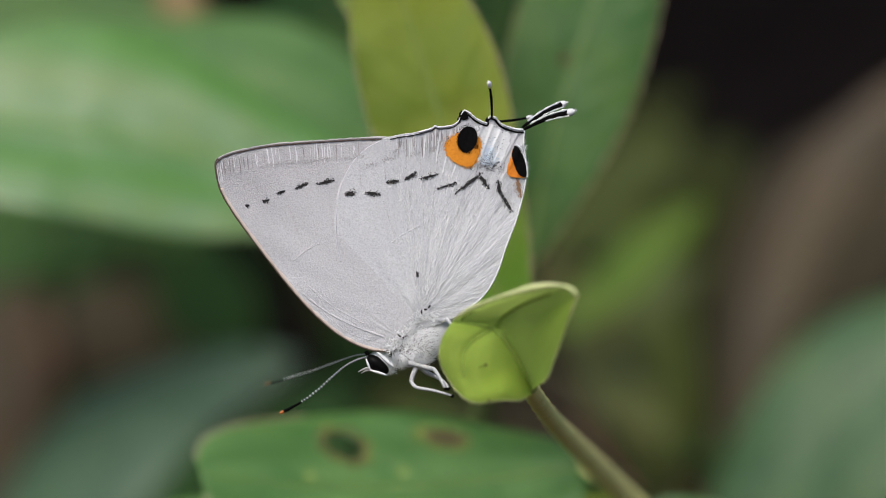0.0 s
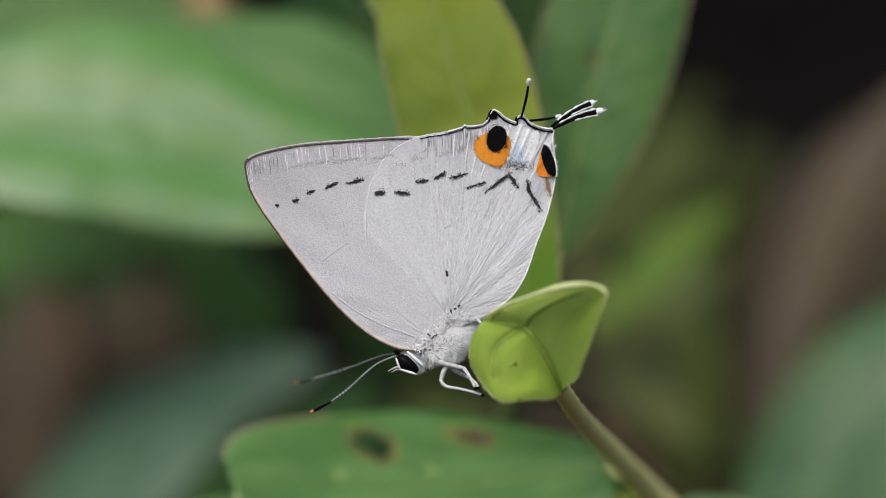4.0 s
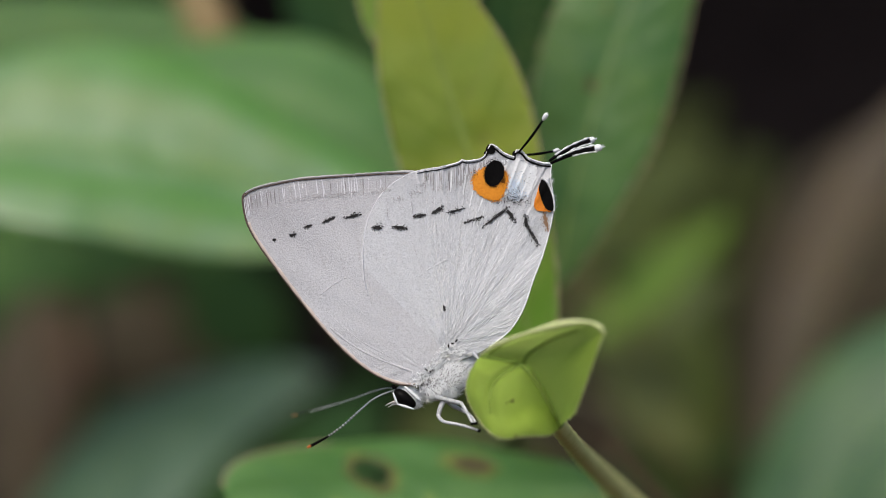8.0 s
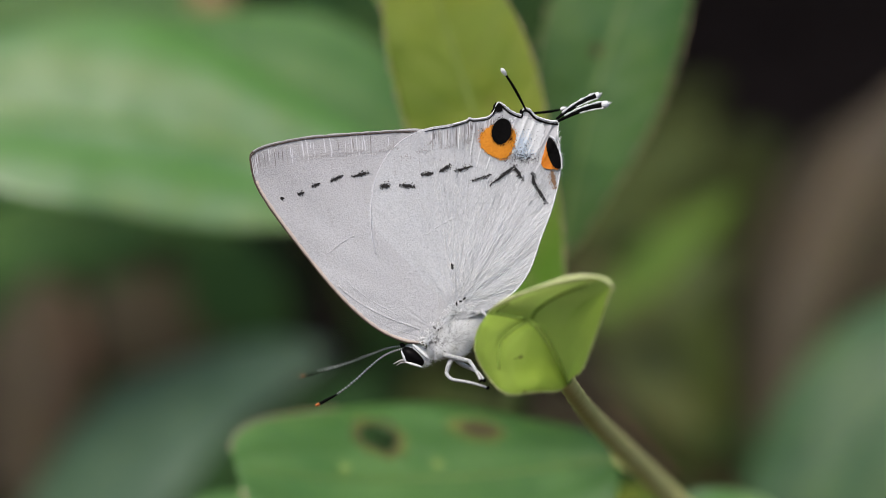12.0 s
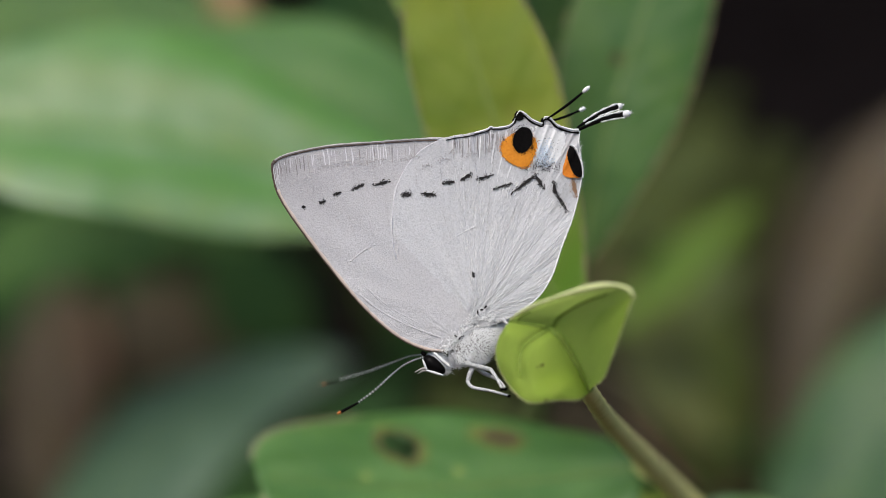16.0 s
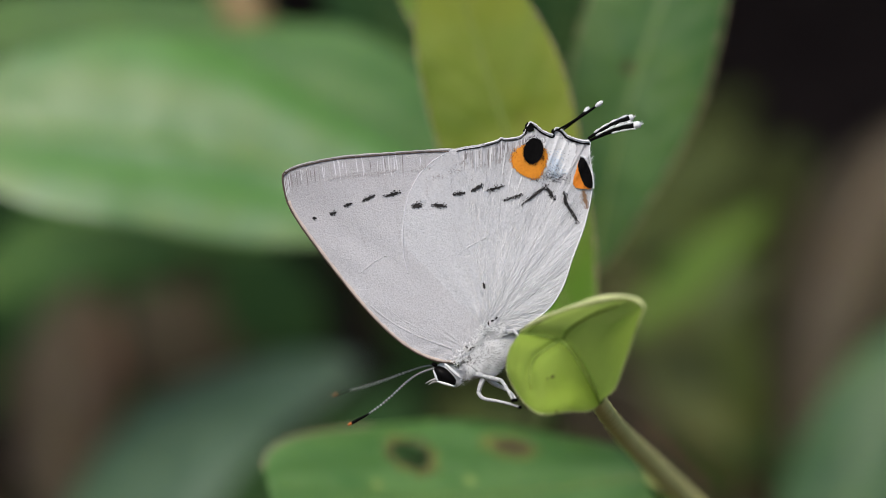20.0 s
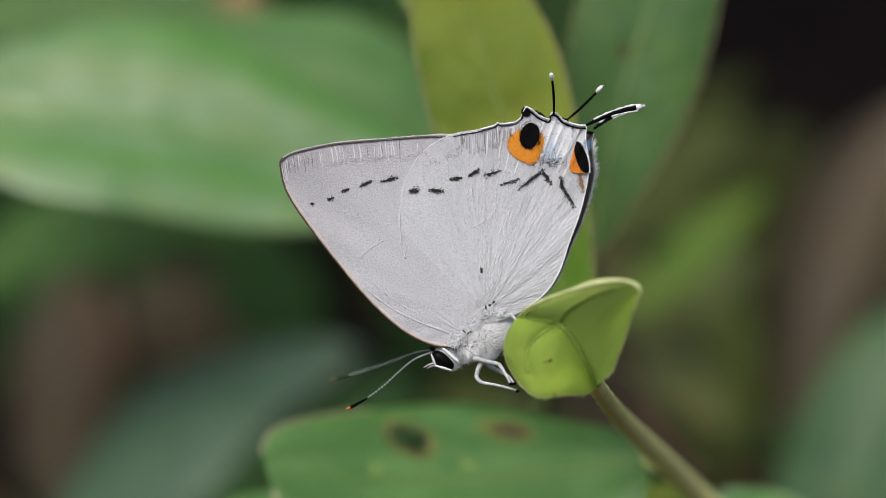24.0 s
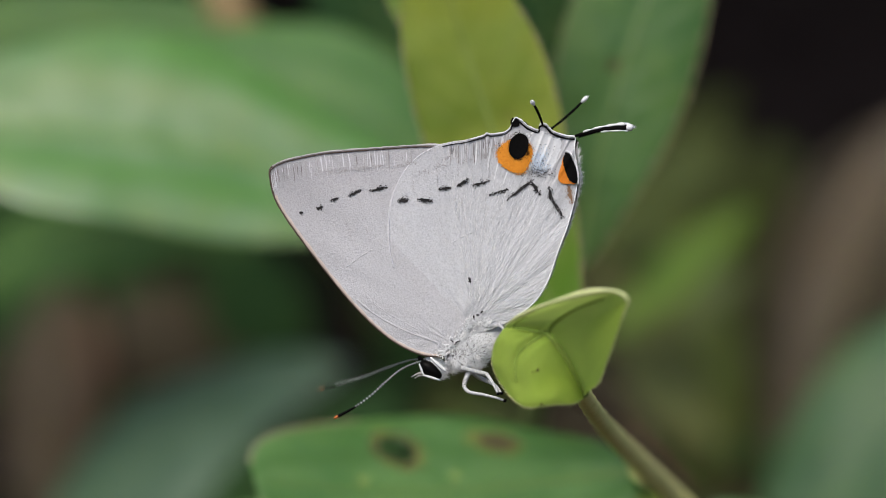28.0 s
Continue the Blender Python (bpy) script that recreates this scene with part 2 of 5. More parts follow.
STEM_BROWN = plain_material("stem_brown", (0.10, 0.055, 0.03), (0.17, 0.10, 0.055), 700, 0.75, 0.6, 0.0006)
STEM_DARK = plain_material("stem_dark_brown", (0.045, 0.024, 0.012), (0.085, 0.048, 0.025), 700, 0.8, 0.6, 0.0006)
STEM_TAN = plain_material("stem_tan", (0.26, 0.18, 0.08), (0.36, 0.27, 0.13), 500, 0.75, 0.6, 0.0006)
BLIGHT = plain_material("leaf_blight_brown", (0.045, 0.032, 0.011), (0.09, 0.070, 0.024), 900, 0.8, 0.5, 0.0003)
BLIGHT_HALO = plain_material("leaf_blight_halo", (0.10, 0.14, 0.025), (0.15, 0.18, 0.035), 900, 0.7, 0.3, 0.0002)
# near-black brown of the added backdrop, standing in for deep shade
BACKDROP = plain_material("backdrop_dark_brown", (0.022, 0.016, 0.016), (0.045, 0.034, 0.032), 60, 0.95, 0.8, 0.01, spec=0.1)
SOIL = plain_material("leaf_litter_soil", (0.022, 0.016, 0.010), (0.06, 0.042, 0.025), 40, 0.95, 0.9, 0.01, spec=0.1)
WING = wing_material("wing_scales_silver", (0.41, 0.404, 0.42), (0.598, 0.592, 0.612), (0.515, 0.49, 0.50), 0.3, 0.0)
WING_HAIRY = wing_material("wing_scales_hairy", (0.45, 0.449, 0.468), (0.66, 0.66, 0.68), (0.57, 0.56, 0.575), 0.7, 1.0)
WING_PALE = plain_material("wing_scales_pale", (0.62, 0.61, 0.64), (0.74, 0.73, 0.76), 9000, 0.8)
WING_DORSAL = wing_material("wing_upper_dark", (0.05, 0.045, 0.04), (0.10, 0.09, 0.085), (0.09, 0.08, 0.075), 0.5, 1.0)
BLACK = plain_material("scales_black", (0.003, 0.003, 0.003), (0.009, 0.008, 0.008), 9000, 0.95, spec=0.03)
DASH = plain_material("scales_dark_grey", (0.012, 0.011, 0.011), (0.06, 0.056, 0.056), 14000, 0.9, spec=0.15)
BROWN_LINE = plain_material("scales_brown", (0.07, 0.045, 0.035), (0.14, 0.10, 0.08), 9000, 0.8)
TAN_LINE = plain_material("scales_warm_tan", (0.50, 0.41, 0.35), (0.62, 0.53, 0.47), 9000, 0.8)
SMUDGE = plain_material("scales_grey", (0.33, 0.31, 0.31), (0.47, 0.45, 0.45), 12000, 0.85)
DUSK = plain_material("pleat_shade_grey", (0.20, 0.18, 0.18), (0.34, 0.32, 0.32), 12000, 0.85)
ORANGE = plain_material("scales_orange", (0.62, 0.20, 0.008), (0.80, 0.31, 0.02), 7000, 0.75)
ORANGE_DEEP = plain_material("scales_red_orange", (0.62, 0.165, 0.007), (0.79, 0.26, 0.016), 7000, 0.75)
RUST = plain_material("scales_rust", (0.22, 0.12, 0.06), (0.36, 0.22, 0.14), 9000, 0.8)
SKYBLUE = plain_material("scales_pale_blue", (0.45, 0.55, 0.68), (0.66, 0.74, 0.84), 9000, 0.6)
BLUE = plain_material("scales_bright_blue", (0.02, 0.10, 0.30), (0.06, 0.25, 0.60), 9000, 0.5)
WHITE = plain_material("scales_white", (0.66, 0.66, 0.67), (0.86, 0.86, 0.87), 9000, 0.8)
SKIN = plain_material("body_grey", (0.09, 0.085, 0.085), (0.22, 0.21, 0.21), 3000, 0.8)
FUR = plain_material("fur_silver", (0.70, 0.70, 0.71), (0.93, 0.93, 0.93), 7000, 0.7, 0.5, 0.00006, 0.3)
LEG = plain_material("leg_scales_grey", (0.36, 0.36, 0.37), (0.74, 0.74, 0.75), 5000, 0.8, 0.8, 0.0001)
EYE_BLACK = plain_material("eye_black", (0.003, 0.003, 0.003), (0.007, 0.006, 0.006), 9000, 0.35, 0.05, 0.00001, spec=0.04)
CLUB_RED = plain_material("club_orange", (0.45, 0.11, 0.02), (0.62, 0.19, 0.05), 7000, 0.7)

# ---- building helpers ----
WHERE = {}


def thing(name, at_mm, label, category, group="", kind="", world_pose=None):
    ob = new(name)
    ob.empty_display_size = 0.005
    m = world_pose if world_pose is not None else VIEW @ Matrix.Translation(Vector(at_mm) / 1000)
    ob.matrix_basis = m
    WHERE[ob] = m
    return tagged(ob, label, category, group, kind)


def part(name, verts, faces, materials, parent, label="", uv=None, slots=None, pivot=None, smooth=True):
    """One mesh of plan points in mm, linked under a thing or a part. pivot: the point that it turns about."""
    me = bpy.data.meshes.new(name)
    m = VIEW
    up = WHERE[parent] if parent else Matrix()
    here = up if pivot is None else VIEW @ Matrix.Translation(Vector(pivot) / 1000)
    m = here.inverted() @ VIEW
    v = np.asarray(verts, dtype=float).reshape(-1, 3) / 1000
    a = np.array(m)
    v = v @ a[:3, :3].T + a[:3, 3]
    me.from_pydata(v.tolist(), [], [list(f) for f in faces])
    for mat in (materials if isinstance(materials, (list, tuple)) else [materials]):
        me.materials.append(mat)
    if slots is not None:
        me.polygons.foreach_set("material_index", slots)
    me.polygons.foreach_set("use_smooth", [smooth] * len(me.polygons))
    if uv is not None:
        lay = me.uv_layers.new(name="UVMap")
        idx = np.empty(len(me.loops), dtype=np.int32)
        me.loops.foreach_get("vertex_index", idx)
        lay.data.foreach_set("uv", np.asarray(uv, dtype=np.float32)[idx].ravel())
    me.update()
    ob = new(name, me)
    ob.parent = parent
    ob.matrix_basis = up.inverted() @ here
    WHERE[ob] = here
    if label:
        tagged(ob, label)
    return ob


def spline(points, n, closed=False):
    """Catmull-Rom through the points, n samples."""
    p = np.asarray(points, dtype=float)
    k = len(p)
    out = []
    for t in np.linspace(0, k if closed else k - 1, n, endpoint=not closed):
        i = min(int(t), k - 1 if closed else k - 2)
        f = t - i
        ids = [(i + d) % k if closed else min(max(i + d, 0), k - 1) for d in (-1, 0, 1, 2)]
        a, b, c, d = p[ids]
        out.append(0.5 * (2 * b + (c - a) * f + (2 * a - 5 * b + 4 * c - d) * f * f + (3 * b - a - 3 * c + d) * f ** 3))
    return np.array(out)


def tube(path, radii, sides=8, caps=True):
    """Verts and faces of a round tube along a path of mm points."""
    p = np.asarray(path, dtype=float)
    r = np.broadcast_to(np.asarray(radii, dtype=float), (len(p),))
    t = np.gradient(p, axis=0)
    t /= np.linalg.norm(t, axis=1)[:, None] + 1e-12
    ref = np.array([0.0, 1.0, 0.0]) if abs(t[0, 1]) < 0.9 else np.array([1.0, 0, 0])
    verts, faces = [], []
    for i in range(len(p)):
        u = np.cross(t[i], ref)
        u /= np.linalg.norm(u) + 1e-12
        w = np.cross(t[i], u)
        ref = np.cross(u, t[i])
        for j in range(sides):
            a = 2 * math.pi * j / sides
            verts.append(p[i] + r[i] * (math.cos(a) * u + math.sin(a) * w))
    for i in range(len(p) - 1):
        for j in range(sides):
            k = (j + 1) % sides
            faces.append((i * sides + j, i * sides + k, (i + 1) * sides + k, (i + 1) * sides + j))
    if caps:
        faces.append(tuple(range(sides))[::-1])
        faces.append(tuple(range((len(p) - 1) * sides, len(p) * sides)))
    return verts, faces


def joined(pieces):
    verts, faces, slots = [], [], []
    for k, (v, f) in enumerate(pieces):
        o = len(verts)
        verts.extend(v)
        faces.extend(tuple(i + o for i in q) for q in f)
        slots.extend([k] * len(f))
    return verts, faces, slots


def fine_hair(p, d, length, r):
    """A single short hair: a three-sided spike."""
    d = np.asarray(d, dtype=float)
    d /= np.linalg.norm(d) + 1e-9
    u = np.cross(d, (0.3, 0.8, 0.5))
    u /= np.linalg.norm(u) + 1e-9
    w = np.cross(d, u)
    return [p + r * u, p - 0.5 * r * u + 0.87 * r * w, p - 0.5 * r * u - 0.87 * r * w, p + d * length], [(0, 1, 3), (1, 2, 3), (2, 0, 3)]


def ball(c, rx, ry, rz, turn=0.0, nu=20, nv=14):
    """An ellipsoid in the plan, turned in the wing plane."""
    ct, st = math.cos(radians(turn)), math.sin(radians(turn))
    v, f = [], []
    for i in range(nv + 1):
        b = math.pi * i / nv
        for j in range(nu):
            a = 2 * math.pi * j / nu
            x, y, z = rx * math.sin(b) * math.cos(a), ry * math.sin(b) * math.sin(a), rz * math.cos(b)
            v.append((c[0] + x * ct - z * st, c[1] + y, c[2] + x * st + z * ct))
    for i in range(nv):
        for j in range(nu):
            k = (j + 1) % nu
            f.append((i * nu + j, i * nu + k, (i + 1) * nu + k, (i + 1) * nu + j))
    return v, f


# ---- leaves ----
def blade(p0, pc, p1, face, half, fold=0.15, droop=0.0, wave=0.0, fat=0.45, seed=0, blunt=0.8):
    """The surface of a leaf from its base p0 over pc to its tip p1: a function of s (0 base, 1 tip) and c (-1..1 across)."""
    p0, pc, p1, face = (np.array(q, dtype=float) for q in (p0, pc, p1, face))
    face /= np.linalg.norm(face)
    ph = random.Random(seed).random() * 6

    def at(s, c):
        m = (1 - s) ** 2 * p0 + 2 * s * (1 - s) * pc + s * s * p1
        t = 2 * (1 - s) * (pc - p0) + 2 * s * (p1 - pc)
        t /= np.linalg.norm(t) + 1e-9
        side = np.cross(t, face)
        side /= np.linalg.norm(side) + 1e-9
        n = np.cross(side, t)
        g = s ** (math.log(0.5) / math.log(fat))
        w = half * max(math.sin(math.pi * g), 0.0) ** blunt * (1 + 0.05 * math.sin(9 * s + ph + (2 if c > 0 else 0)))
        lift = fold * abs(c) * w - droop * c * c * w + wave * half * math.sin(13 * s + ph + (1.7 if c > 0 else 0)) * c * c
        return m + side * c * w + n * lift, n

    return at


def leaf(parent, at, mat, label="", rows=36, cols=10, thick=0.3, holes=(), rib=RIB_PALE, rib_r=0.35, name="leaf"):
    """A leaf blade with thickness and a raised midrib under a plant; holes: (s, c, ds, dc, turn) ellipses cut through."""
    front, back, uv = [], [], []
    for i in range(rows + 1):
        s = 0.004 + 0.992 * i / rows
        for j in range(-cols, cols + 1):
            c = j / cols
            q, n = at(s, c)
            th = thick * (1 - 0.75 * c * c)
            front.append(q)
            back.append(q - n * th)
            uv.append((s, c))
    w = 2 * cols + 1
    keep = []
    for i in range(rows):
        for j in range(w - 1):
            s, c = 0.004 + 0.992 * (i + 0.5) / rows, (j + 0.5 - cols) / cols
            inside = False
            for hs, hc, ds, dc, turn in holes:
                a, b = (s - hs) / ds, (c - hc) / dc
                a, b = (a * math.cos(turn) + b * math.sin(turn)) / 1.15, (b * math.cos(turn) - a * math.sin(turn)) / 0.9
                inside |= a * a + b * b < 1
            if not inside:
                keep.append((i, j))
    on = set(keep)
    n0 = len(front)
    faces = []
    for i, j in keep:
        a, b, c2, d = i * w + j, i * w + j + 1, (i + 1) * w + j + 1, (i + 1) * w + j
        faces.append((a, b, c2, d))
        faces.append((d + n0, c2 + n0, b + n0, a + n0))
        for (di, dj), (e, f) in (((-1, 0), (a, b)), ((0, 1), (b, c2)), ((1, 0), (c2, d)), ((0, -1), (d, a))):
            if (i + di, j + dj) not in on:
                faces.append((f, e, e + n0, f + n0))
    ob = part(name, front + back, faces, mat, parent, label, uv + uv)
    path = [at(s, 0)[0] + at(s, 0)[1] * 0.05 for s in np.linspace(0.002, 0.97, 22)]
    v, f = tube(path, np.linspace(rib_r, rib_r * 0.2, 22), 6)
    part("midrib", v, f, rib, ob)
    return ob


def blot(parent, at, s0, c0, ds, dc, mat, off=0.06, seed=1, label="", inner=0.0, name="blight_spot", turn=None):
    """A ragged spot that lies on a leaf; inner: the share left open in its middle; turn: its slant, when it is longer than wide."""
    rnd = random.Random(seed)
    k, rings = 28, 4
    jag = [1 + rnd.uniform(-0.16, 0.16) for _ in range(k)]
    verts, faces = [], []
    for r in range(rings + 1):
        f = inner + (1 - inner) * r / rings
        for j in range(k):
            a = 2 * math.pi * j / k
            u, w = f * jag[j] * math.cos(a), f * jag[j] * math.sin(a)
            if turn is not None:
                u, w = 1.15 * u * math.cos(turn) - 0.9 * w * math.sin(turn), 1.15 * u * math.sin(turn) + 0.9 * w * math.cos(turn)
            q, n = at(s0 + ds * u, c0 + dc * w)
            verts.append(q + n * off)
    for r in range(rings):
        for j in range(k):
            j2 = (j + 1) % k
            faces.append((r * k + j, r * k + j2, (r + 1) * k + j2, (r + 1) * k + j))
    return part(name, verts, faces, mat, parent, label)


def stalk(parent, pts, r0, r1, mat, name="petiole", n=24, sides=8, label=""):
    path = spline(pts, n)
    v, f = tube(path, np.linspace(r0, r1, n) * (1 + 0.06 * np.sin(np.arange(n) * 1.9)), sides)
    return part(name, v, f, mat, parent, label)


def down(p, base):
    """Points from p down to a foot on the ground, for a stalk."""
    p, b = np.array(p, dtype=float), np.array(base, dtype=float)
    return [tuple(p), tuple(p + 0.06 * (b - p)), tuple(p + 0.2 * (b - p)), tuple(p + 0.5 * (b - p) + np.array([4, 3, 0])), tuple(b)]


def ground_point(x, y, z=0.0):
    """A world place in metres as a plan point in mm."""
    return tuple(1000 * k for k in VIEW.inverted() @ Vector((x, y, z)))


# ---- setting ----
def make_ground():
    n = 60
    xs = np.concatenate([-np.geomspace(300, 0.3, 24), np.linspace(-0.28, 0.28, 12), np.geomspace(0.3, 300, 24)])
    verts, faces = [], []
    for y in xs:
        for x in xs:
            d = math.hypot(x, y)
            z = 0.012 * noise.noise(Vector((x * 6, y * 6, 0))) if d < 3 else 0.0
            verts.append(ground_point(x, y + 0.3, z - 0.004))
    for i in range(n - 1):
        for j in range(n - 1):
            faces.append((i * n + j, i * n + j + 1, (i + 1) * n + j + 1, (i + 1) * n + j))
    ob = part("ground", verts, faces, SOIL, None)
    tagged(ob, "dark brown soil strewn with leaf litter", "ground", kind="structure")


def make_backdrop_bank():
    """A made-up dark bank for the shade behind the shrubs; leans over, closes the place."""
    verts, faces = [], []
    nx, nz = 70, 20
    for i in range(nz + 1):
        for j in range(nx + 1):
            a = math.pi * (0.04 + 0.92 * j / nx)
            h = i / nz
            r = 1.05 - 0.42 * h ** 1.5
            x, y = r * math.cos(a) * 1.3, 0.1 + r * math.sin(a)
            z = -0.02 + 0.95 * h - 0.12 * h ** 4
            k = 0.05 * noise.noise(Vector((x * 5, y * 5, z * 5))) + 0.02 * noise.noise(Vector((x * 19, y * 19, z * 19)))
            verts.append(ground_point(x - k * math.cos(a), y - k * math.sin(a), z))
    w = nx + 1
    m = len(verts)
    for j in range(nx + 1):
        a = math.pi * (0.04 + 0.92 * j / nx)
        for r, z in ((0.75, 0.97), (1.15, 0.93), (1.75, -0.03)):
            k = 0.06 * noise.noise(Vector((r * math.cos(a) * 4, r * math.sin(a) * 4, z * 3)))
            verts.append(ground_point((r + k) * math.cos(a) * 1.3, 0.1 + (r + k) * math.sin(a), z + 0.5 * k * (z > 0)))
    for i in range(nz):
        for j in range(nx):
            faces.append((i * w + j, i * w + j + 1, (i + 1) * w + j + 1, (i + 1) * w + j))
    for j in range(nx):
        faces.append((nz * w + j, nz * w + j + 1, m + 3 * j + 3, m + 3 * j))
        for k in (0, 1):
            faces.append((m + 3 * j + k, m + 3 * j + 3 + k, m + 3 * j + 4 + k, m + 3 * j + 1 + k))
    ob = part("backdrop_bank", verts, faces, BACKDROP, None)
    tagged(ob, "added dark overhanging backdrop, shaped as an earth bank", "bank", kind="structure")


make_ground()
make_backdrop_bank()


# ---- the sprig with the perch ----
def make_sprig():
    base = ground_point(0.10, 0.27)
    sprig = thing("sprig", base, "young green shoot with a cupped top leaf and holed lower leaf", "plant")
    stalk(sprig, [(7.78, 158.4, -8.55), (8.40, 162.0, -9.70), (10.25, 176.0, -12.16), (12.20, 185.0, -14.34), (14.41, 192.0, -16.66), (17.00, 199.0, -19.34), (20.77, 205.0, -23.20), (25.0, 211, -28.0), (31, 220, -37), (40, 237, -60), (54, 263, -112), (76, 306, -230), base],
          0.52, 1.5, STEM_GREEN, "stem", 120, 12, "thin pale green stem")
    # the cupped leaf, seen from below: midrib and both margins, with a lip that rolls over
    n, k = 73, 26
    ribline = spline([(8.04, 157.8, -9.15), (7.35, 156.8, -7.68), (6.53, 156.1, -6.24), (5.74, 155.8, -5.32), (4.67, 156.3, -5.03), (3.59, 157.0, -4.91), (3.04, 157.6, -4.90)], n)
    left = spline([(7.94, 157.3, -9.48), (7.34, 156.4, -9.60), (5.90, 155.8, -9.53), (4.34, 156.4, -9.79), (3.40, 157.2, -9.35), (2.63, 157.8, -8.22), (2.24, 158.0, -6.98), (2.41, 158.0, -5.84), (2.97, 157.7, -4.98)], n)
    right = spline([(8.15, 157.2, -9.12), (8.85, 155.2, -8.22), (9.27, 153.6, -6.75), (9.73, 152.2, -5.13), (10.23, 151.2, -3.56), (10.36, 151.0, -3.11), (9.77, 151.0, -2.67), (8.61, 151.4, -2.52), (6.96, 152.6, -2.79), (5.13, 154.4, -3.39), (3.85, 156.2, -4.11), (3.04, 157.7, -4.87)], n)

    runs = (((0.53, 0.0), (0.60, -0.22), (0.62, -0.45), (0.58, -0.65), (0.52, -0.78)),
            ((0.50, 0.0), (0.57, 0.15), (0.60, 0.35), (0.60, 0.60), (0.56, 0.85)),
            ((0.84, 0.05), (0.86, 0.3), (0.82, 0.5)))
    creases = [(spline(run, 40), deep) for run, deep in zip(runs, (0.30, 0.12, 0.04))]
    creases.append((np.stack([np.linspace(0, 0.95, 60), np.zeros(60)], 1), 0.06))

    def cup_at(i, c):
        """A point of the cup: i along it (0..1), c across (-1..1)."""
        x = min(max(i, 0.0), 1.0) * (n - 1)
        j = min(int(x), n - 2)
        f = x - j
        rib = ribline[j] * (1 - f) + ribline[j + 1] * f
        rim = left if c < 0 else right
        edge = rim[j] * (1 - f) + rim[j + 1] * f
        d = abs(c)
        q = rib * (1 - d) + edge * d
        q[1] = rib[1] + (edge[1] - rib[1]) * d ** 1.7
        up = math.sin(math.pi * min(1.0, 0.12 + 0.88 * i)) ** 0.6
        roll = math.sin(math.pi * min(d / 0.80, 1.0) / 2) ** 2 if d < 0.80 else math.cos((d - 0.80) / 0.20 * math.pi / 2.6)
        for line, deep in creases:
            gap = float(np.min(np.hypot(line[:, 0] - i, 0.5 * (line[:, 1] - c))))
            q = q + np.array([0, deep * math.exp(-(gap / 0.04) ** 2), 0])
        sway = 0.16 * math.sin(7 * i + 4 * c) + 0.08 * math.sin(19 * i + 9 * c) + 0.03 * math.sin(43 * i - 17 * c)
        return q + np.array([0, (-0.35 * roll * (0.9 if c < 0 else 1.0) + sway * d) * up, 0.12 * math.sin(11 * i + 2) * d ** 4])

    front, back, uv = [], [], []
    for i in range(n):
        for j in range(-k, k + 1):
            q = cup_at(i / (n - 1), j / k)
            front.append(q)
            back.append(q + np.array([0.02, 0.24 * (1 - 0.6 * abs(j) / k), 0.02]))
            uv.append((i / (n - 1), j / k))
    w = 2 * k + 1
    n0 = len(front)
    faces = []
    for i in range(n - 1):
        for j in range(w - 1):
            a, b, c2, d = i * w + j, i * w + j + 1, (i + 1) * w + j + 1, (i + 1) * w + j
            faces += [(a, b, c2, d), (d + n0, c2 + n0, b + n0, a + n0)]
        faces += [(i * w, (i + 1) * w, (i + 1) * w + n0, i * w + n0), ((i + 1) * w + w - 1, i * w + w - 1, i * w + w - 1 + n0, (i + 1) * w + w - 1 + n0)]
    cup = part("cupped_leaf", front + back, faces, LEAF_YOUNG, sprig, "small yellow-green leaf cupped like a spoon, underside out", uv + uv)
    v, f = tube([cup_at(i, 0) + np.array([0, 0.20 - 0.14 * i, 0]) for i in np.linspace(0, 0.97, 30)], np.linspace(0.36, 0.06, 30), 8)
    part("midrib", v, f, YOUNG_VEIN, cup, "darker midrib")
    # dark side veins; the first also paints the shadow in the crescent crease
    for run, r in zip(runs, (0.15, 0.15, 0.07)):
        wide = r * (1 - 0.45 * np.linspace(0, 1, 24))
        pts = [cup_at(i, c) + np.array([0, 0.5 * w, 0]) for (i, c), w in zip(spline(run, 24), wide)]
        v, f = tube(pts, wide, 6)
        part("vein_and_shade", v, f, YOUNG_VEIN, cup)
    for side, i0, thick in ((1.0, 0.42, 0.17), (-1.0, 0.06, 0.02)):
        lip = np.linspace(0, 1, 70)
        v, f = tube([cup_at(i0 + (0.99 - i0) * x, side) for x in lip], thick * np.sin(math.pi * (0.06 + 0.9 * lip)) ** 0.6 * (1 + 0.3 * np.sin(17 * lip)), 8)
        part("rim", v, f, RIB_RIM, cup, "pale rolled rim")

    for i, c, w in ((0.43, -0.46, 0.13), (0.46, -0.52, 0.07), (0.30, -0.97, 0.10)):
        q = cup_at(i, c)
        part("dark_speck", *ball((q[0], q[1] - 0.02, q[2]), w, 0.04, 0.6 * w, 40, 10, 6), BLIGHT, cup)
    rnd = random.Random(31)
    pieces = []
    for _ in range(900):
        i, c = rnd.uniform(0.05, 0.99), rnd.choice((-1.0, 1.0, 1.0))
        q = cup_at(i, c)
        out = q - cup_at(i, 0.8 * c)
        pieces.append(fine_hair(q, out / (np.linalg.norm(out) + 1e-9) + np.array([rnd.uniform(-0.7, 0.7) for _ in range(3)]), rnd.uniform(0.10, 0.28), 0.016))
    v, f, _ = joined(pieces)
    part("down", v, f, RIB_RIM, cup, "fine pale down along the margin")

    # the leaf below, with a hole and a brown spot
    at = blade((14.41, 206, -18.12), (-2.02, 204, -20.88), (-16.10, 198, -18.20), (0.05, -0.60, 0.80), 10.3, 0.10, 0.20, 0.02, 0.54, 3, 0.34)
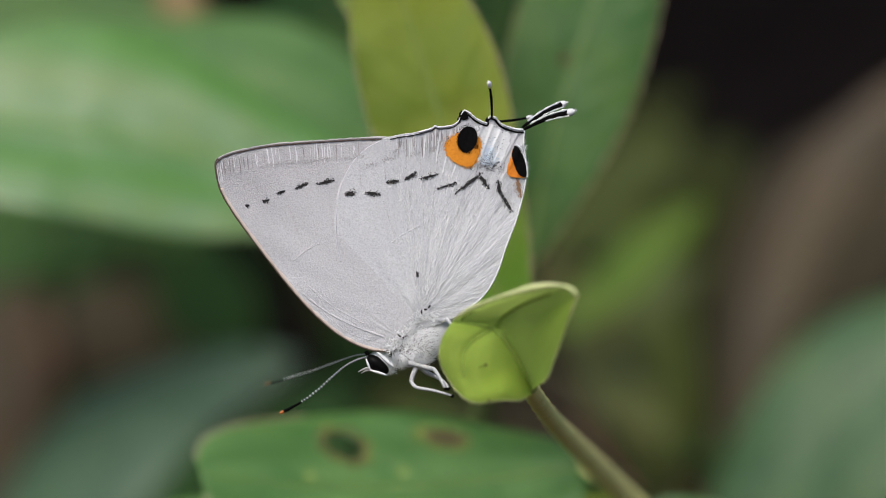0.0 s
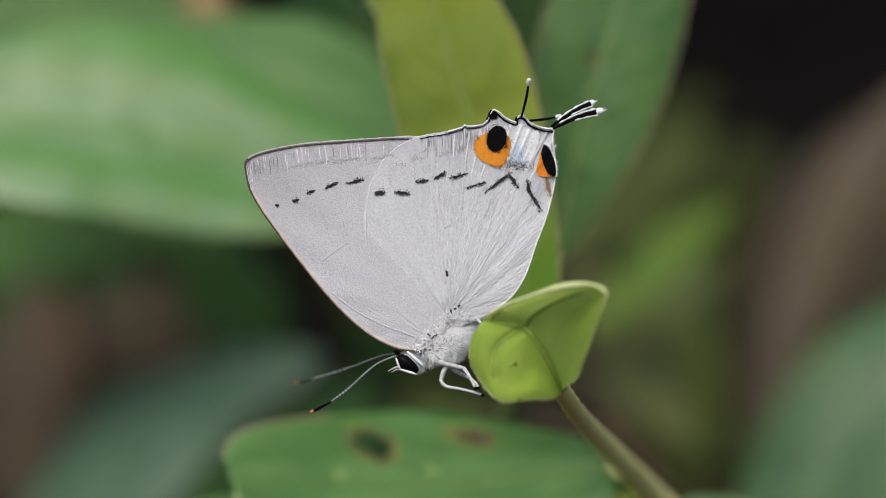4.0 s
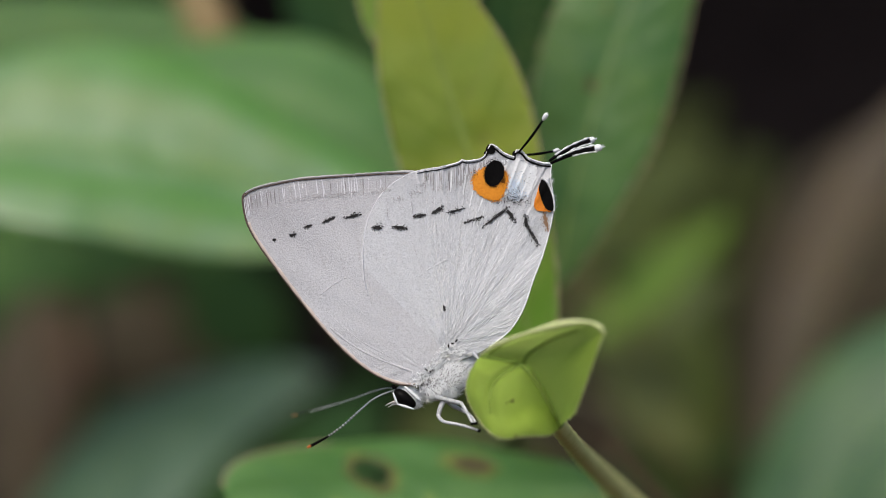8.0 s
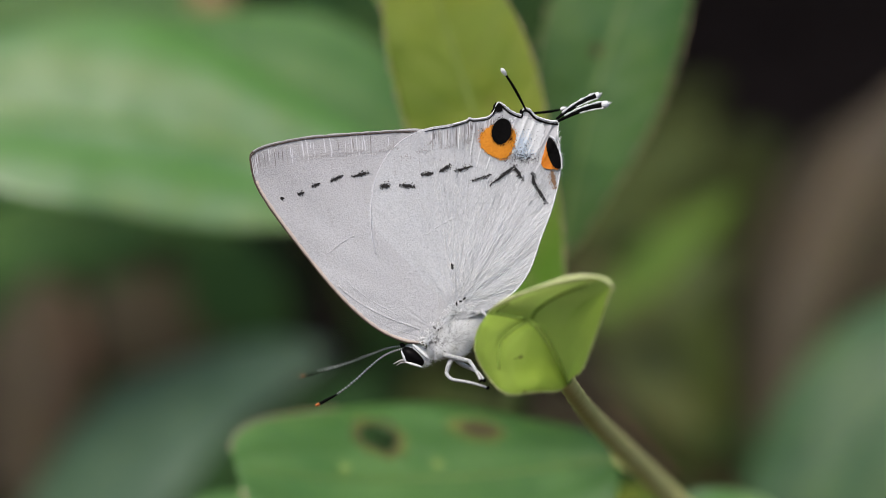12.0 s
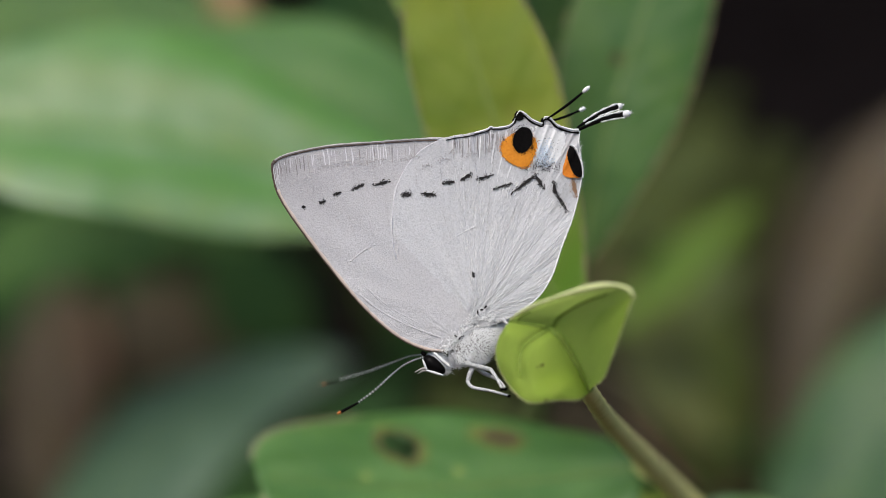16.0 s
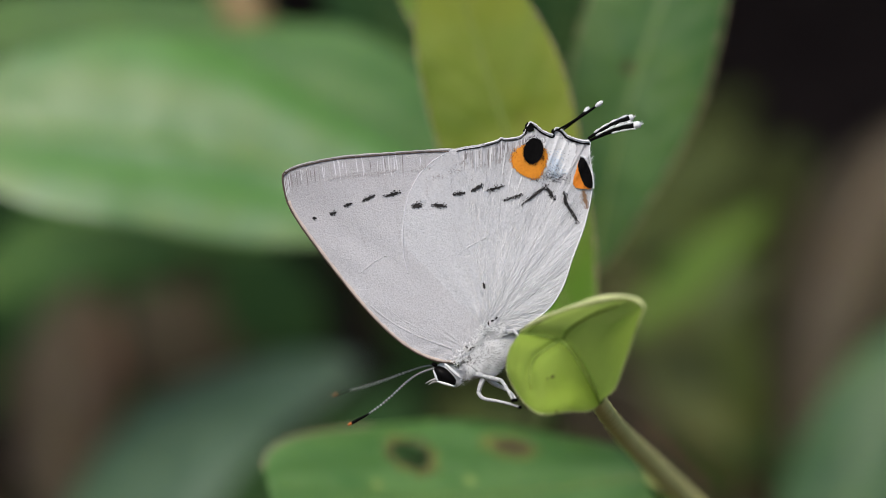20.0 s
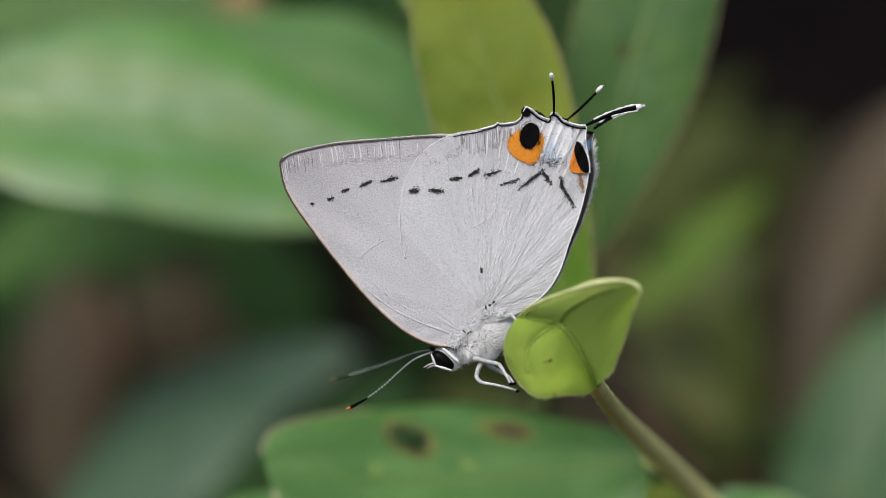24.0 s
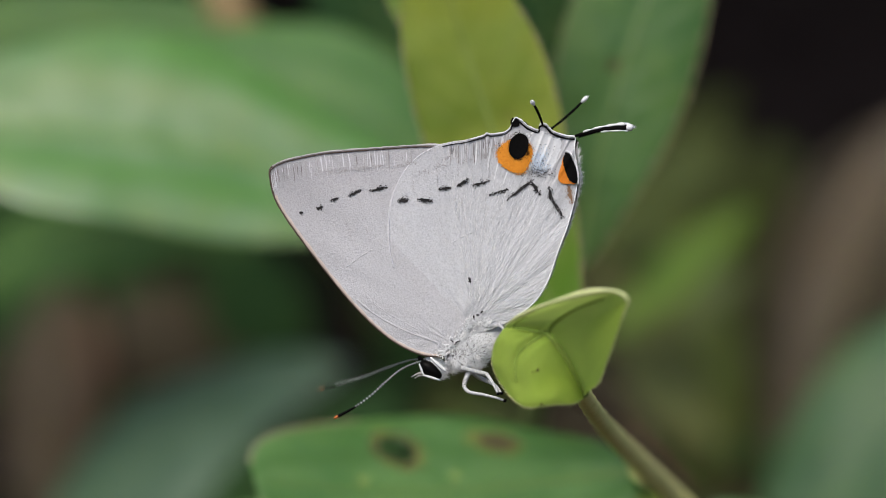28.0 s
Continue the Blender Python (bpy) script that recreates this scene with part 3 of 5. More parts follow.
    low = leaf(sprig, at, LEAF_FRESH, "broad green leaf with an eaten hole and a brown spot", 70, 20, 0.3, [(0.585, 0.50, 0.054, 0.20, 0.8)], rib_r=0.12)
    blot(low, at, 0.585, 0.50, 0.062, 0.23, BLIGHT, 0.05, 4, "", 0.80, "hole_rim", 0.8)
    blot(low, at, 0.585, 0.50, 0.072, 0.27, BLIGHT_HALO, 0.03, 14, "", 0.72, "hole_halo", 0.8)
    for k, (ps, pc2) in enumerate(((0.70, 0.12), (0.45, 0.15))):
        blot(low, at, ps, pc2, 0.014, 0.045, RIB_PALE, 0.04, 50 + k, "", 0.0, "pale_fleck")
    blot(low, at, 0.315, 0.60, 0.075, 0.19, BLIGHT_HALO, 0.04, 5)
    blot(low, at, 0.31, 0.60, 0.052, 0.12, BLIGHT, 0.09, 6)
    for side in (-1, 1):
        v, f = tube([at(x, side)[0] for x in np.linspace(0.66, 0.995, 60)], 0.10 + 0.05 * np.sin(np.arange(60) * 1.3), 6)
        part("margin", v, f, LEAF_EDGE, low, "thin tan margin")
    stalk(sprig, [(14.41, 206, -18.12), (15.30, 202, -18.70), (15.90, 196.5, -18.21)], 0.35, 0.4, STEM_GREEN)
    under = blade((-0.67, 213, -27.06), (-11.23, 213, -23.14), (-21.11, 213, -22.60), (0.05, -0.6, 0.8), 3.4, 0.1, 0.2, 0.02, 0.54, 13, 0.5)
    leaf(sprig, under, LEAF_FRESH, "green leaf below the holed one", 40, 10, 0.3, rib_r=0.12)
    stalk(sprig, [(-0.67, 213, -27.06), (8.0, 216, -30.0), (25.0, 216, -31.5)], 0.3, 0.4, STEM_OLIVE)
    for p0, pc, p1, face, half, mat in (
            ((18.90, 212, -24.90), (22.71, 214, -22.61), (29.47, 216, -23.34), (0.1, -0.6, 0.8), 2.6, LEAF_BRIGHT),
            ((19.54, 220, -25.20), (17.10, 222, -22.80), (14.20, 226, -23.81), (-0.2, -0.8, 0.5), 1.9, LEAF_YELLOW)):
        leaf(sprig, blade(p0, pc, p1, face, half, 0.2, 0.1, 0.03, 0.5, 9), mat, "", 20, 6, 0.25, rib_r=0.12)
        stalk(sprig, [p0, (19.60, 210, -23.60), (20.77, 205, -23.20)], 0.25, 0.35, STEM_OLIVE, n=10)


make_sprig()


# ---- the shrubs behind ----
def foliage(shrub, joint, leaves, bark, seed):
    for k, (p0, pc, p1, face, half, fold, mat, fat, label) in enumerate(leaves):
        at = blade(p0, pc, p1, face, half, fold, 0.12, 0.03, fat, seed + k, 0.7)
        blade_ob = leaf(shrub, at, mat, label, 40, 10, 0.35, (), RIB_PALE, 0.12 if mat is LEAF_YELLOW else 0.35 if mat is LEAF_BRIGHT else 0.14)
        if mat in (LEAF_YELLOW, LEAF_TEAL):
            for side in (-1, 1):
                v, f = tube([at(x, side)[0] for x in np.linspace(0.02, 0.98, 60)], 0.055 + 0.03 * np.sin(np.arange(60) * 1.7), 6)
                part("margin", v, f, LEAF_EDGE, blade_ob, "thin pinkish-tan margin")
        if mat is LEAF_TEAL:
            blot(blade_ob, at, 0.47, -0.16, 0.014, 0.07, BLIGHT, 0.05, 3)
            blot(blade_ob, at, 0.62, -0.30, 0.010, 0.05, BLIGHT_HALO, 0.05, 4)
        q = [np.array(p0) * (1 - f) + np.array(joint) * f for f in (0.4, 0.75)]
        stalk(shrub, [p0, q[0] + np.array([0, 8, 0]), q[1] + np.array([0, 5, 0]), joint], 0.5, 0.8, bark, n=18)


def make_shrub():
    base = ground_point(0.03, 0.30)
    shrub = thing("broadleaf_shrub", base, "shrub with broad glossy green leaves behind the shoot", "shrub")
    joint = (8.01, 236, -12.42)
    stalk(shrub, [(9.04, 205, -7.33), (8.79, 222, -9.94), joint, (7.07, 240, -17.22), (6.69, 246, -21.52), *down((6.57, 252, -28.28), base)], 0.4, 3.0, STEM_OLIVE, "stem", 50, 10, "upright dull green stem")
    stalk(shrub, [(-37.55, 345, 51.29), (-31.78, 343, 34.02), (-24.92, 342, 23.15), (-10.95, 338, 10.72), (3.90, 310, -4.11), (7.08, 260, -9.30), joint], 3.6, 0.6, STEM_TAN, "branch", 40, 10, "bare tan branch")
    stalk(shrub, [joint, (16.47, 262.0, -17.42), (19.13, 258.0, -19.75), (23.72, 254.0, -24.79)], 0.5, 0.6, STEM_DARK, "twig", 24, 8, "dark reddish-brown twig")
    # base, bend, tip, facing, half width, fold, material, fullness, label
    foliage(shrub, joint, [
        ((9.20, 193, -9.50), (3.35, 195, 6.50), (-2.60, 196, 26.50), (-0.15, -1, 0.12), 5.65, 0.12, LEAF_YELLOW, 0.58, "upright yellow-green leaf with faint freckles"),
        ((-0.30, 203, 15.50), (-2.20, 205, 25.50), (-1.50, 208, 40.00), (0.2, -1, 0.2), 5.5, 0.1, LEAF_YELLOW, 0.45, "yellow-green leaf behind another"),
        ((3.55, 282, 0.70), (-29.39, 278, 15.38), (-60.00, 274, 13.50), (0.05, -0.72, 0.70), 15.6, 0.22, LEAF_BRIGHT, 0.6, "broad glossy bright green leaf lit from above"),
        ((1.75, 300, 4.12), (-9.72, 300, 23.68), (-40.35, 302, 22.48), (0.15, -0.75, 0.65), 11.1, 0.08, LEAF_FRESH, 0.5, "broad green leaf with a grey sheen"),
        ((-26.66, 390, 32.54), (-55.61, 390, 38.68), (-91.57, 390, 33.42), (0, -0.7, 0.7), 10.1, 0.1, LEAF_MID, 0.5, "green leaf far behind"),
        ((10.60, 217, -1.90), (12.40, 219, 15.33), (24.50, 222, 40.00), (0.0, -1, 0.28), 5.9, 0.12, LEAF_TEAL, 0.52, "upright bluish green leaf"),
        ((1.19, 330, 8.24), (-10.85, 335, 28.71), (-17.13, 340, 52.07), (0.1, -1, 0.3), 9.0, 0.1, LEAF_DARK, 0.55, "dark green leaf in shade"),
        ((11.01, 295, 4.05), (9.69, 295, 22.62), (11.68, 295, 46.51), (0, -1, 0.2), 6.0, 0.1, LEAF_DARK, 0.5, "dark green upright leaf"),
    ], STEM_OLIVE, 20)


def make_side_shrub():
    base = ground_point(0.18, 0.60)
    shrub = thing("olive_shrub", base, "straggling shrub with olive and withered brown leaves", "shrub")
    joint = (61.45, 540, -63.03)
    stalk(shrub, [(35.79, 520, -23.27), (40.85, 525, -35.30), joint, *down((68.78, 550, -81.52), base)], 1.6, 4.0, STEM_BROWN, "stem", 50, 10, "reddish-brown woody stem")
    foliage(shrub, joint, [
        ((27.99, 480, -16.61), (43.05, 480, -2.50), (55.97, 480, 8.36), (0, -0.9, 0.5), 4.5, 0.1, LEAF_LIME, 0.5, "yellow-green leaf catching light"),
        ((30.08, 560, -4.34), (43.12, 560, 10.64), (61.24, 560, 25.91), (0, -1, 0.2), 7.5, 0.1, LEAF_OLIVE, 0.5, "narrow olive green leaf"),
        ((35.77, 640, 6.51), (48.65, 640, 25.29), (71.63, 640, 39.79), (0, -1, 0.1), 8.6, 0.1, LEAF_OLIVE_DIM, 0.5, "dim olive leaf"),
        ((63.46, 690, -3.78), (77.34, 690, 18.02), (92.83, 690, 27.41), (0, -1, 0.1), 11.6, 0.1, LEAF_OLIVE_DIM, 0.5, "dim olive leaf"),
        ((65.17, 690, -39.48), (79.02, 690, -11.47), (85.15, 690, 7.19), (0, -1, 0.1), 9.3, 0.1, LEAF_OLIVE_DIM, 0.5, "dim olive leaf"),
        ((63.07, 700, -65.28), (66.05, 700, -24.31), (76.89, 700, 18.27), (0, -1, 0.3), 18.9, 0.1, LEAF_OLIVE, 0.5, "broad olive leaf at the back"),
        ((50.73, 490, -38.92), (37.42, 490, -23.54), (31.83, 490, -5.92), (0, -0.7, 0.7), 8.3, 0.1, LEAF_MOSS, 0.5, "olive leaf low down"),
        ((41.27, 540, -30.85), (44.83, 540, -11.39), (61.81, 540, -4.02), (-0.1, -0.9, 0.4), 6.7, 0.1, LEAF_OLIVE, 0.5, "olive green leaf"),
        ((88.29, 660, -82.20), (93.46, 660, 11.26), (144.36, 660, 32.29), (-0.1, -1, 0.1), 23.8, 0.15, LEAF_DEAD, 0.55, "large withered brown leaf arching over"),
        ((78.83, 610, -62.25), (84.12, 610, 19.00), (131.67, 610, 45.40), (-0.3, -1, 0.1), 6.5, 0.1, LEAF_TAN, 0.55, "withered greyish-tan leaf arching over"),
        ((52.72, 520, -53.04), (52.03, 520, -29.64), (54.88, 520, -13.24), (0, -0.7, 0.6), 8.0, 0.1, LEAF_OLIVE, 0.5, "olive leaf beside the stem"),
        ((48.82, 400, -60.19), (66.41, 400, -20.60), (95.90, 400, -8.01), (-0.2, -0.7, 0.7), 16.6, 0.1, LEAF_FERN, 0.5, "green leaf with a bluish sheen"),
    ], STEM_BROWN, 40)


def make_left_shrub():
    base = ground_point(-0.20, 0.52)
    shrub = thing("shaded_shrub", base, "shrub in shade with dark green and withered leaves", "shrub")
    joint = (-105.66, 450, -32.29)
    stalk(shrub, [(-107.27, 440, 13.95), joint, *down((-107.86, 455, -46.97), base)], 1.2, 3.5, STEM_BROWN, "stem", 40, 10)
    foliage(shrub, joint, [
        ((-88.97, 420, -11.19), (-68.27, 420, 10.64), (-32.31, 420, 0.40), (0, -0.75, 0.65), 9.0, 0.1, LEAF_SHADE, 0.5, "long green leaf in shade"),
        ((-71.54, 430, -56.93), (-52.39, 430, -24.87), (-18.96, 430, -18.89), (-0.1, -0.55, 0.85), 16.9, 0.02, LEAF_SLATE, 0.40, "blue-green leaf with a dull sheen"),
        ((-113.26, 700, -81.79), (-124.45, 700, -44.04), (-108.85, 700, -9.32), (0.1, -1, 0.2), 12.0, 0.1, LEAF_TAN, 0.5, "withered brown leaf"),
        ((-116.53, 720, -74.41), (-111.82, 720, -42.00), (-107.08, 720, -12.82), (0.3, -1, 0.1), 11.0, 0.15, LEAF_RUSSET, 0.5, "withered pinkish-brown leaf"),
    ], STEM_BROWN, 60)


make_shrub()
make_side_shrub()
make_left_shrub()


# ---- undergrowth ----
def make_undergrowth():
    rnd = random.Random(5)
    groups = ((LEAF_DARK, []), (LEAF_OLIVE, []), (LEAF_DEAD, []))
    for _ in range(420):
        y = rnd.uniform(0.62, 0.92)
        x = rnd.uniform(-0.26, 0.26) * (y / 0.5)
        z = rnd.uniform(0.0, 0.40)
        if x / y > 0.08 and z > 0.40 - 0.19 * (y - 0.1):
            continue
        size = rnd.uniform(0.010, 0.022)
        p0 = np.array((x, y, max(z, 0.01)))
        d = np.array((rnd.uniform(-1, 1), rnd.uniform(-0.6, 0.3), rnd.uniform(-0.5, 0.9)))
        d /= np.linalg.norm(d)
        p1 = p0 + d * size * 3.2
        pc = (p0 + p1) / 2 + np.array((0, 0, size * 0.5))
        at = blade(p0, pc, p1, (rnd.uniform(-0.4, 0.4), -0.8, 0.6), size, 0.15, 0.1, 0.04, 0.5, rnd.randint(0, 999))
        v, f = [], []
        rows, cols = 9, 2
        for i in range(rows + 1):
            for j in range(-cols, cols + 1):
                v.append(ground_point(*at(0.004 + 0.992 * i / rows, j / cols)[0]))
        w = 2 * cols + 1
        for i in range(rows):
            for j in range(w - 1):
                f.append((i * w + j, i * w + j + 1, (i + 1) * w + j + 1, (i + 1) * w + j))
        groups[rnd.choices((0, 1, 2), (6, 3 if x / y > -0.07 else 0, 2))[0]][1].append((v, f))
        foot = (x + rnd.uniform(-0.03, 0.03), y + rnd.uniform(0, 0.05), -0.005)
        if rnd.random() < 0.35:
            path = [ground_point(*q) for q in spline([p0, (np.array(p0) * 0.5 + np.array(foot) * 0.5) + 0.01, foot], 8)]
            groups[2][1].append(tube(path, np.linspace(0.7, 1.4, 8), 5))
    for (mat, pieces), label in zip(groups, ("dark green undergrowth of small leaves", "olive undergrowth of small leaves", "brown stems and dead leaves in the undergrowth")):
        v, f, _ = joined(pieces)
        ob = part("undergrowth", v, f, mat, None, uv=[(0.5, 0.4)] * len(v))
        tagged(ob, label, "undergrowth", kind="stuff")


make_undergrowth()
# ---- the butterfly ----
DEPTH = 164.0          # the near wings' plane
FORE_BASE, HIND_BASE = [(-0.22, -6.09)][0], [(1.03, -4.83)][0]


def sheet_y(x, z):
    """The gentle relief of a wing: pleats that fan out from the base, and a slight bow."""
    dx, dz = x - HIND_BASE[0], z - HIND_BASE[1]
    a, r = math.atan2(dz, dx), math.hypot(dx, dz)
    pleat = math.sin(a * 23 + 0.4 * math.sin(a * 7))
    fine = abs(math.cos(a * 45 + 3 * math.sin(a * 11))) ** 6 + 0.7 * abs(math.cos(a * 29 + 1.0)) ** 9
    fine *= -(0.78 + 0.22 * math.sin(a * 13 + 1.0))
    rim_fold = (0.13 - 0.05 * min(max((1.5 - a) / 0.2, 0.0), 1.0)) * (1 - min(max((a - 2.24) / 0.1, 0.0), 1.0)) * min(max((r - 9.5 - 2.8 * min(max((a - 1.75) / 0.45, 0.0), 1.0)) / 2.6, 0.0), 1.0) ** 2
    return (0.015 + 0.03 * min(r / 13, 1.2) ** 3) * pleat + rim_fold * fine + 0.05 * math.sin(r * 0.5 + a * 3) + 0.0036 * r * math.sin(a * 2.0)


def wing_mesh(base, outline, y0, back=0.07, rings=16, tuck=0.0):
    n = len(outline)
    verts, uv, faces = [], [], []
    for layer in (0, back):
        for r in range(rings + 1):
            f = 0.993 * (r / (rings - 1)) ** 0.8 if r < rings else 1.0
            for k in range(n):
                x, z = base[0] + f * (outline[k][0] - base[0]), base[1] + f * (outline[k][1] - base[1])
                a = math.degrees(math.atan2(z - base[1], x - base[0])) % 360
                under = tuck * min(max((a - 126) / 22, 0.0), 1.0) * (a < 230)
                verts.append((x, y0 + sheet_y(x, z) + layer * (1 - 0.5 * f) + under, z))
                uv.append((math.atan2(z - base[1], x - base[0]) / 6.283 + 0.5, math.hypot(x - base[0], z - base[1]) / 20))
    m = (rings + 1) * n
    for r in range(rings):
        for k in range(n):
            k2 = (k + 1) % n
            a, b, c, d = r * n + k, r * n + k2, (r + 1) * n + k2, (r + 1) * n + k
            faces += [(a, d, c, b), (a + m, b + m, c + m, d + m)]
    for k in range(n):
        k2 = (k + 1) % n
        faces.append((rings * n + k, rings * n + k + m, rings * n + k2 + m, rings * n + k2))
    return verts, faces, uv


def patch(cx, cz, rx, rz, turn, y0, off, seed, jag=0.22, k=22, drop=0.0):
    """A ragged patch of scales on a wing. drop: pulls its lower side to a narrower shape."""
    rnd = random.Random(seed)
    edge = [1 + rnd.uniform(-jag, jag) for _ in range(k)]
    verts, faces = [], []
    ct, st = math.cos(radians(turn)), math.sin(radians(turn))
    for r in range(4):
        for j in range(k):
            a, f = 2 * math.pi * j / k, r / 3
            u, w = rx * edge[j] * math.cos(a) * (1 + drop * math.sin(a)), rz * edge[j] * math.sin(a)
            x, z = cx + f * (u * ct - w * st), cz + f * (u * st + w * ct)
            verts.append((x, y0 + sheet_y(x, z) - off, z))
    for r in range(3):
        for j in range(k):
            j2 = (j + 1) % k
            faces.append((r * k + j, (r + 1) * k + j, (r + 1) * k + j2, r * k + j2))
    return verts, faces


def shaped(outline, y0, off, seed, jag=0.03, n=110):
    """A patch of scales with a drawn outline and a finely ragged edge."""
    rnd = random.Random(seed)
    edge = spline(outline, n, True)
    mid = edge.mean(axis=0)
    edge = mid + (edge - mid) * np.array([1 + rnd.uniform(-jag, jag) for _ in range(n)])[:, None]
    verts, faces = [], []
    for r in range(6):
        for x, z in mid + (edge - mid) * r / 5:
            verts.append((x, y0 + sheet_y(x, z) - off, z))
    for r in range(5):
        for j in range(n):
            j2 = (j + 1) % n
            faces.append((r * n + j, (r + 1) * n + j, (r + 1) * n + j2, r * n + j2))
    return verts, faces


def bar(p, q, wide, y0, off, seed):
    """A dark bar between two points of a wing."""
    cx, cz = (p[0] + q[0]) / 2, (p[1] + q[1]) / 2
    d = math.hypot(q[0] - p[0], q[1] - p[1])
    rnd = random.Random(seed)
    n = 12
    verts, faces = [], []
    ux, uz = (q[0] - p[0]) / d, (q[1] - p[1]) / d
    for i in range(n):
        f = i / (n - 1) - 0.5
        half = wide / 2 * (1 - (2 * abs(f)) ** 4 * 0.6)
        for side in (-1, 0, 1):
            o = side * half * (1 + rnd.uniform(-0.35, 0.35)) + (0.12 * wide * rnd.uniform(-1, 1))
            x, z = cx + f * d * ux - o * uz, cz + f * d * uz + o * ux
            verts.append((x, y0 + sheet_y(x, z) - off, z))
    for i in range(n - 1):
        for s in (0, 1):
            a = i * 3 + s
            faces.append((a, a + 1, a + 4, a + 3))
    return verts, faces


def edging(line, y0, half, off, wobble=0.0, inset=0.0, seed=0):
    """A fine raised line along a wing's margin."""
    rnd = random.Random(seed)
    p = np.asarray(line, dtype=float)
    t = np.gradient(p, axis=0)
    t /= np.linalg.norm(t, axis=1)[:, None] + 1e-12
    p = p + inset * np.stack([t[:, 1], -t[:, 0]], 1)
    path = [(x, y0 + sheet_y(x, z) - off, z) for x, z in p]
    r = [half * (1 + wobble * rnd.uniform(-1, 1)) for _ in path]
    return tube(path, r, 6)


def specks(spots, y0, off, size, seed):
    rnd = random.Random(seed)
    pieces = []
    for x, z in spots:
        s = size * rnd.uniform(0.6, 1.5)
        pieces.append(patch(x, z, s, s * rnd.uniform(0.5, 1.0), rnd.uniform(0, 180), y0, off, rnd.randint(0, 9999), 0.25, 6))
    v, f, _ = joined(pieces)
    return v, f


def dashed(cx, cz, rx, rz, turn, y0, off, seed):
    """A dash of dark scales: a ragged core with single scales round it."""
    rnd = random.Random(seed)
    ct, st = math.cos(radians(turn)), math.sin(radians(turn))
    pieces = [patch(cx, cz, 0.80 * rx, 0.72 * rz, turn, y0, off, seed, 0.38, 26)]
    for _ in range(int(26 + 70 * rx)):
        u = rnd.uniform(-1.12, 1.12)
        w = rnd.gauss(0, 0.62) * (1.15 - 0.5 * u * u)
        x, z = cx + u * rx * ct - w * rz * st, cz + u * rx * st + w * rz * ct
        pieces.append(patch(x, z, rnd.uniform(0.03, 0.075), rnd.uniform(0.016, 0.03), turn + rnd.uniform(-50, 70), y0, off + 0.006, rnd.randint(0, 9999), 0.3, 6))
    v, f, _ = joined(pieces)
    return v, f


def scatter(cx, cz, rx, rz, turn, n, seed):
    rnd = random.Random(seed)
    ct, st = math.cos(radians(turn)), math.sin(radians(turn))
    out = []
    for _ in range(n):
        u, w = (min(max(rnd.gauss(0, 0.45), -0.85), 0.85) * q for q in (rx, rz))
        out.append((cx + u * ct - w * st, cz + u * st + w * ct))
    return out


FORE = [(-12.28, 5.09), (-12.21, 5.46), (-11.58, 5.83), (-10.11, 6.23), (-8.26, 6.53), (-5.31, 6.75), (-3.10, 6.90), (-1.33, 7.01), (0.22, 6.60), (1.03, 4.09), (1.03, -0.33), (0.89, -3.65), (0.41, -5.50), (-0.26, -6.31), (-1.00, -6.97), (-2.29, -6.86), (-3.84, -6.20), (-5.31, -5.09), (-6.79, -3.61), (-8.26, -1.84), (-9.74, 0.07), (-11.21, 2.10), (-12.02, 3.54)]
HIND = [(-1.44, 6.82), (-0.41, 7.12), (0.59, 7.27), (1.70, 7.56), (1.99, 7.75), (2.29, 7.67), (3.17, 7.82), (3.61, 8.19), (3.84, 8.70), (4.20, 8.59), (4.72, 8.19), (5.39, 7.93), (5.53, 8.34), (5.90, 8.30), (6.34, 7.86), (7.16, 7.56), (7.82, 7.49), (7.75, 6.60), (7.93, 5.27), (7.93, 4.39), (7.75, 3.28), (7.30, 1.59), (6.68, -0.04), (6.01, -1.99), (5.16, -3.36), (3.73, -4.50), (2.25, -5.20), (1.03, -5.50), (-0.33, -5.94), (-1.00, -5.57), (-2.29, -4.09), (-3.47, -2.36), (-4.28, -0.41), (-4.54, 1.51), (-4.28, 3.54), (-3.47, 5.13), (-2.55, 6.12)]


BIG_ORANGE = [(2.66, 6.31), (2.84, 6.79), (3.36, 7.16), (4.28, 7.27), (4.83, 6.97), (4.98, 6.38), (4.80, 5.72), (4.50, 5.20), (4.13, 5.05), (3.65, 5.16), (3.10, 5.50), (2.77, 5.86)]


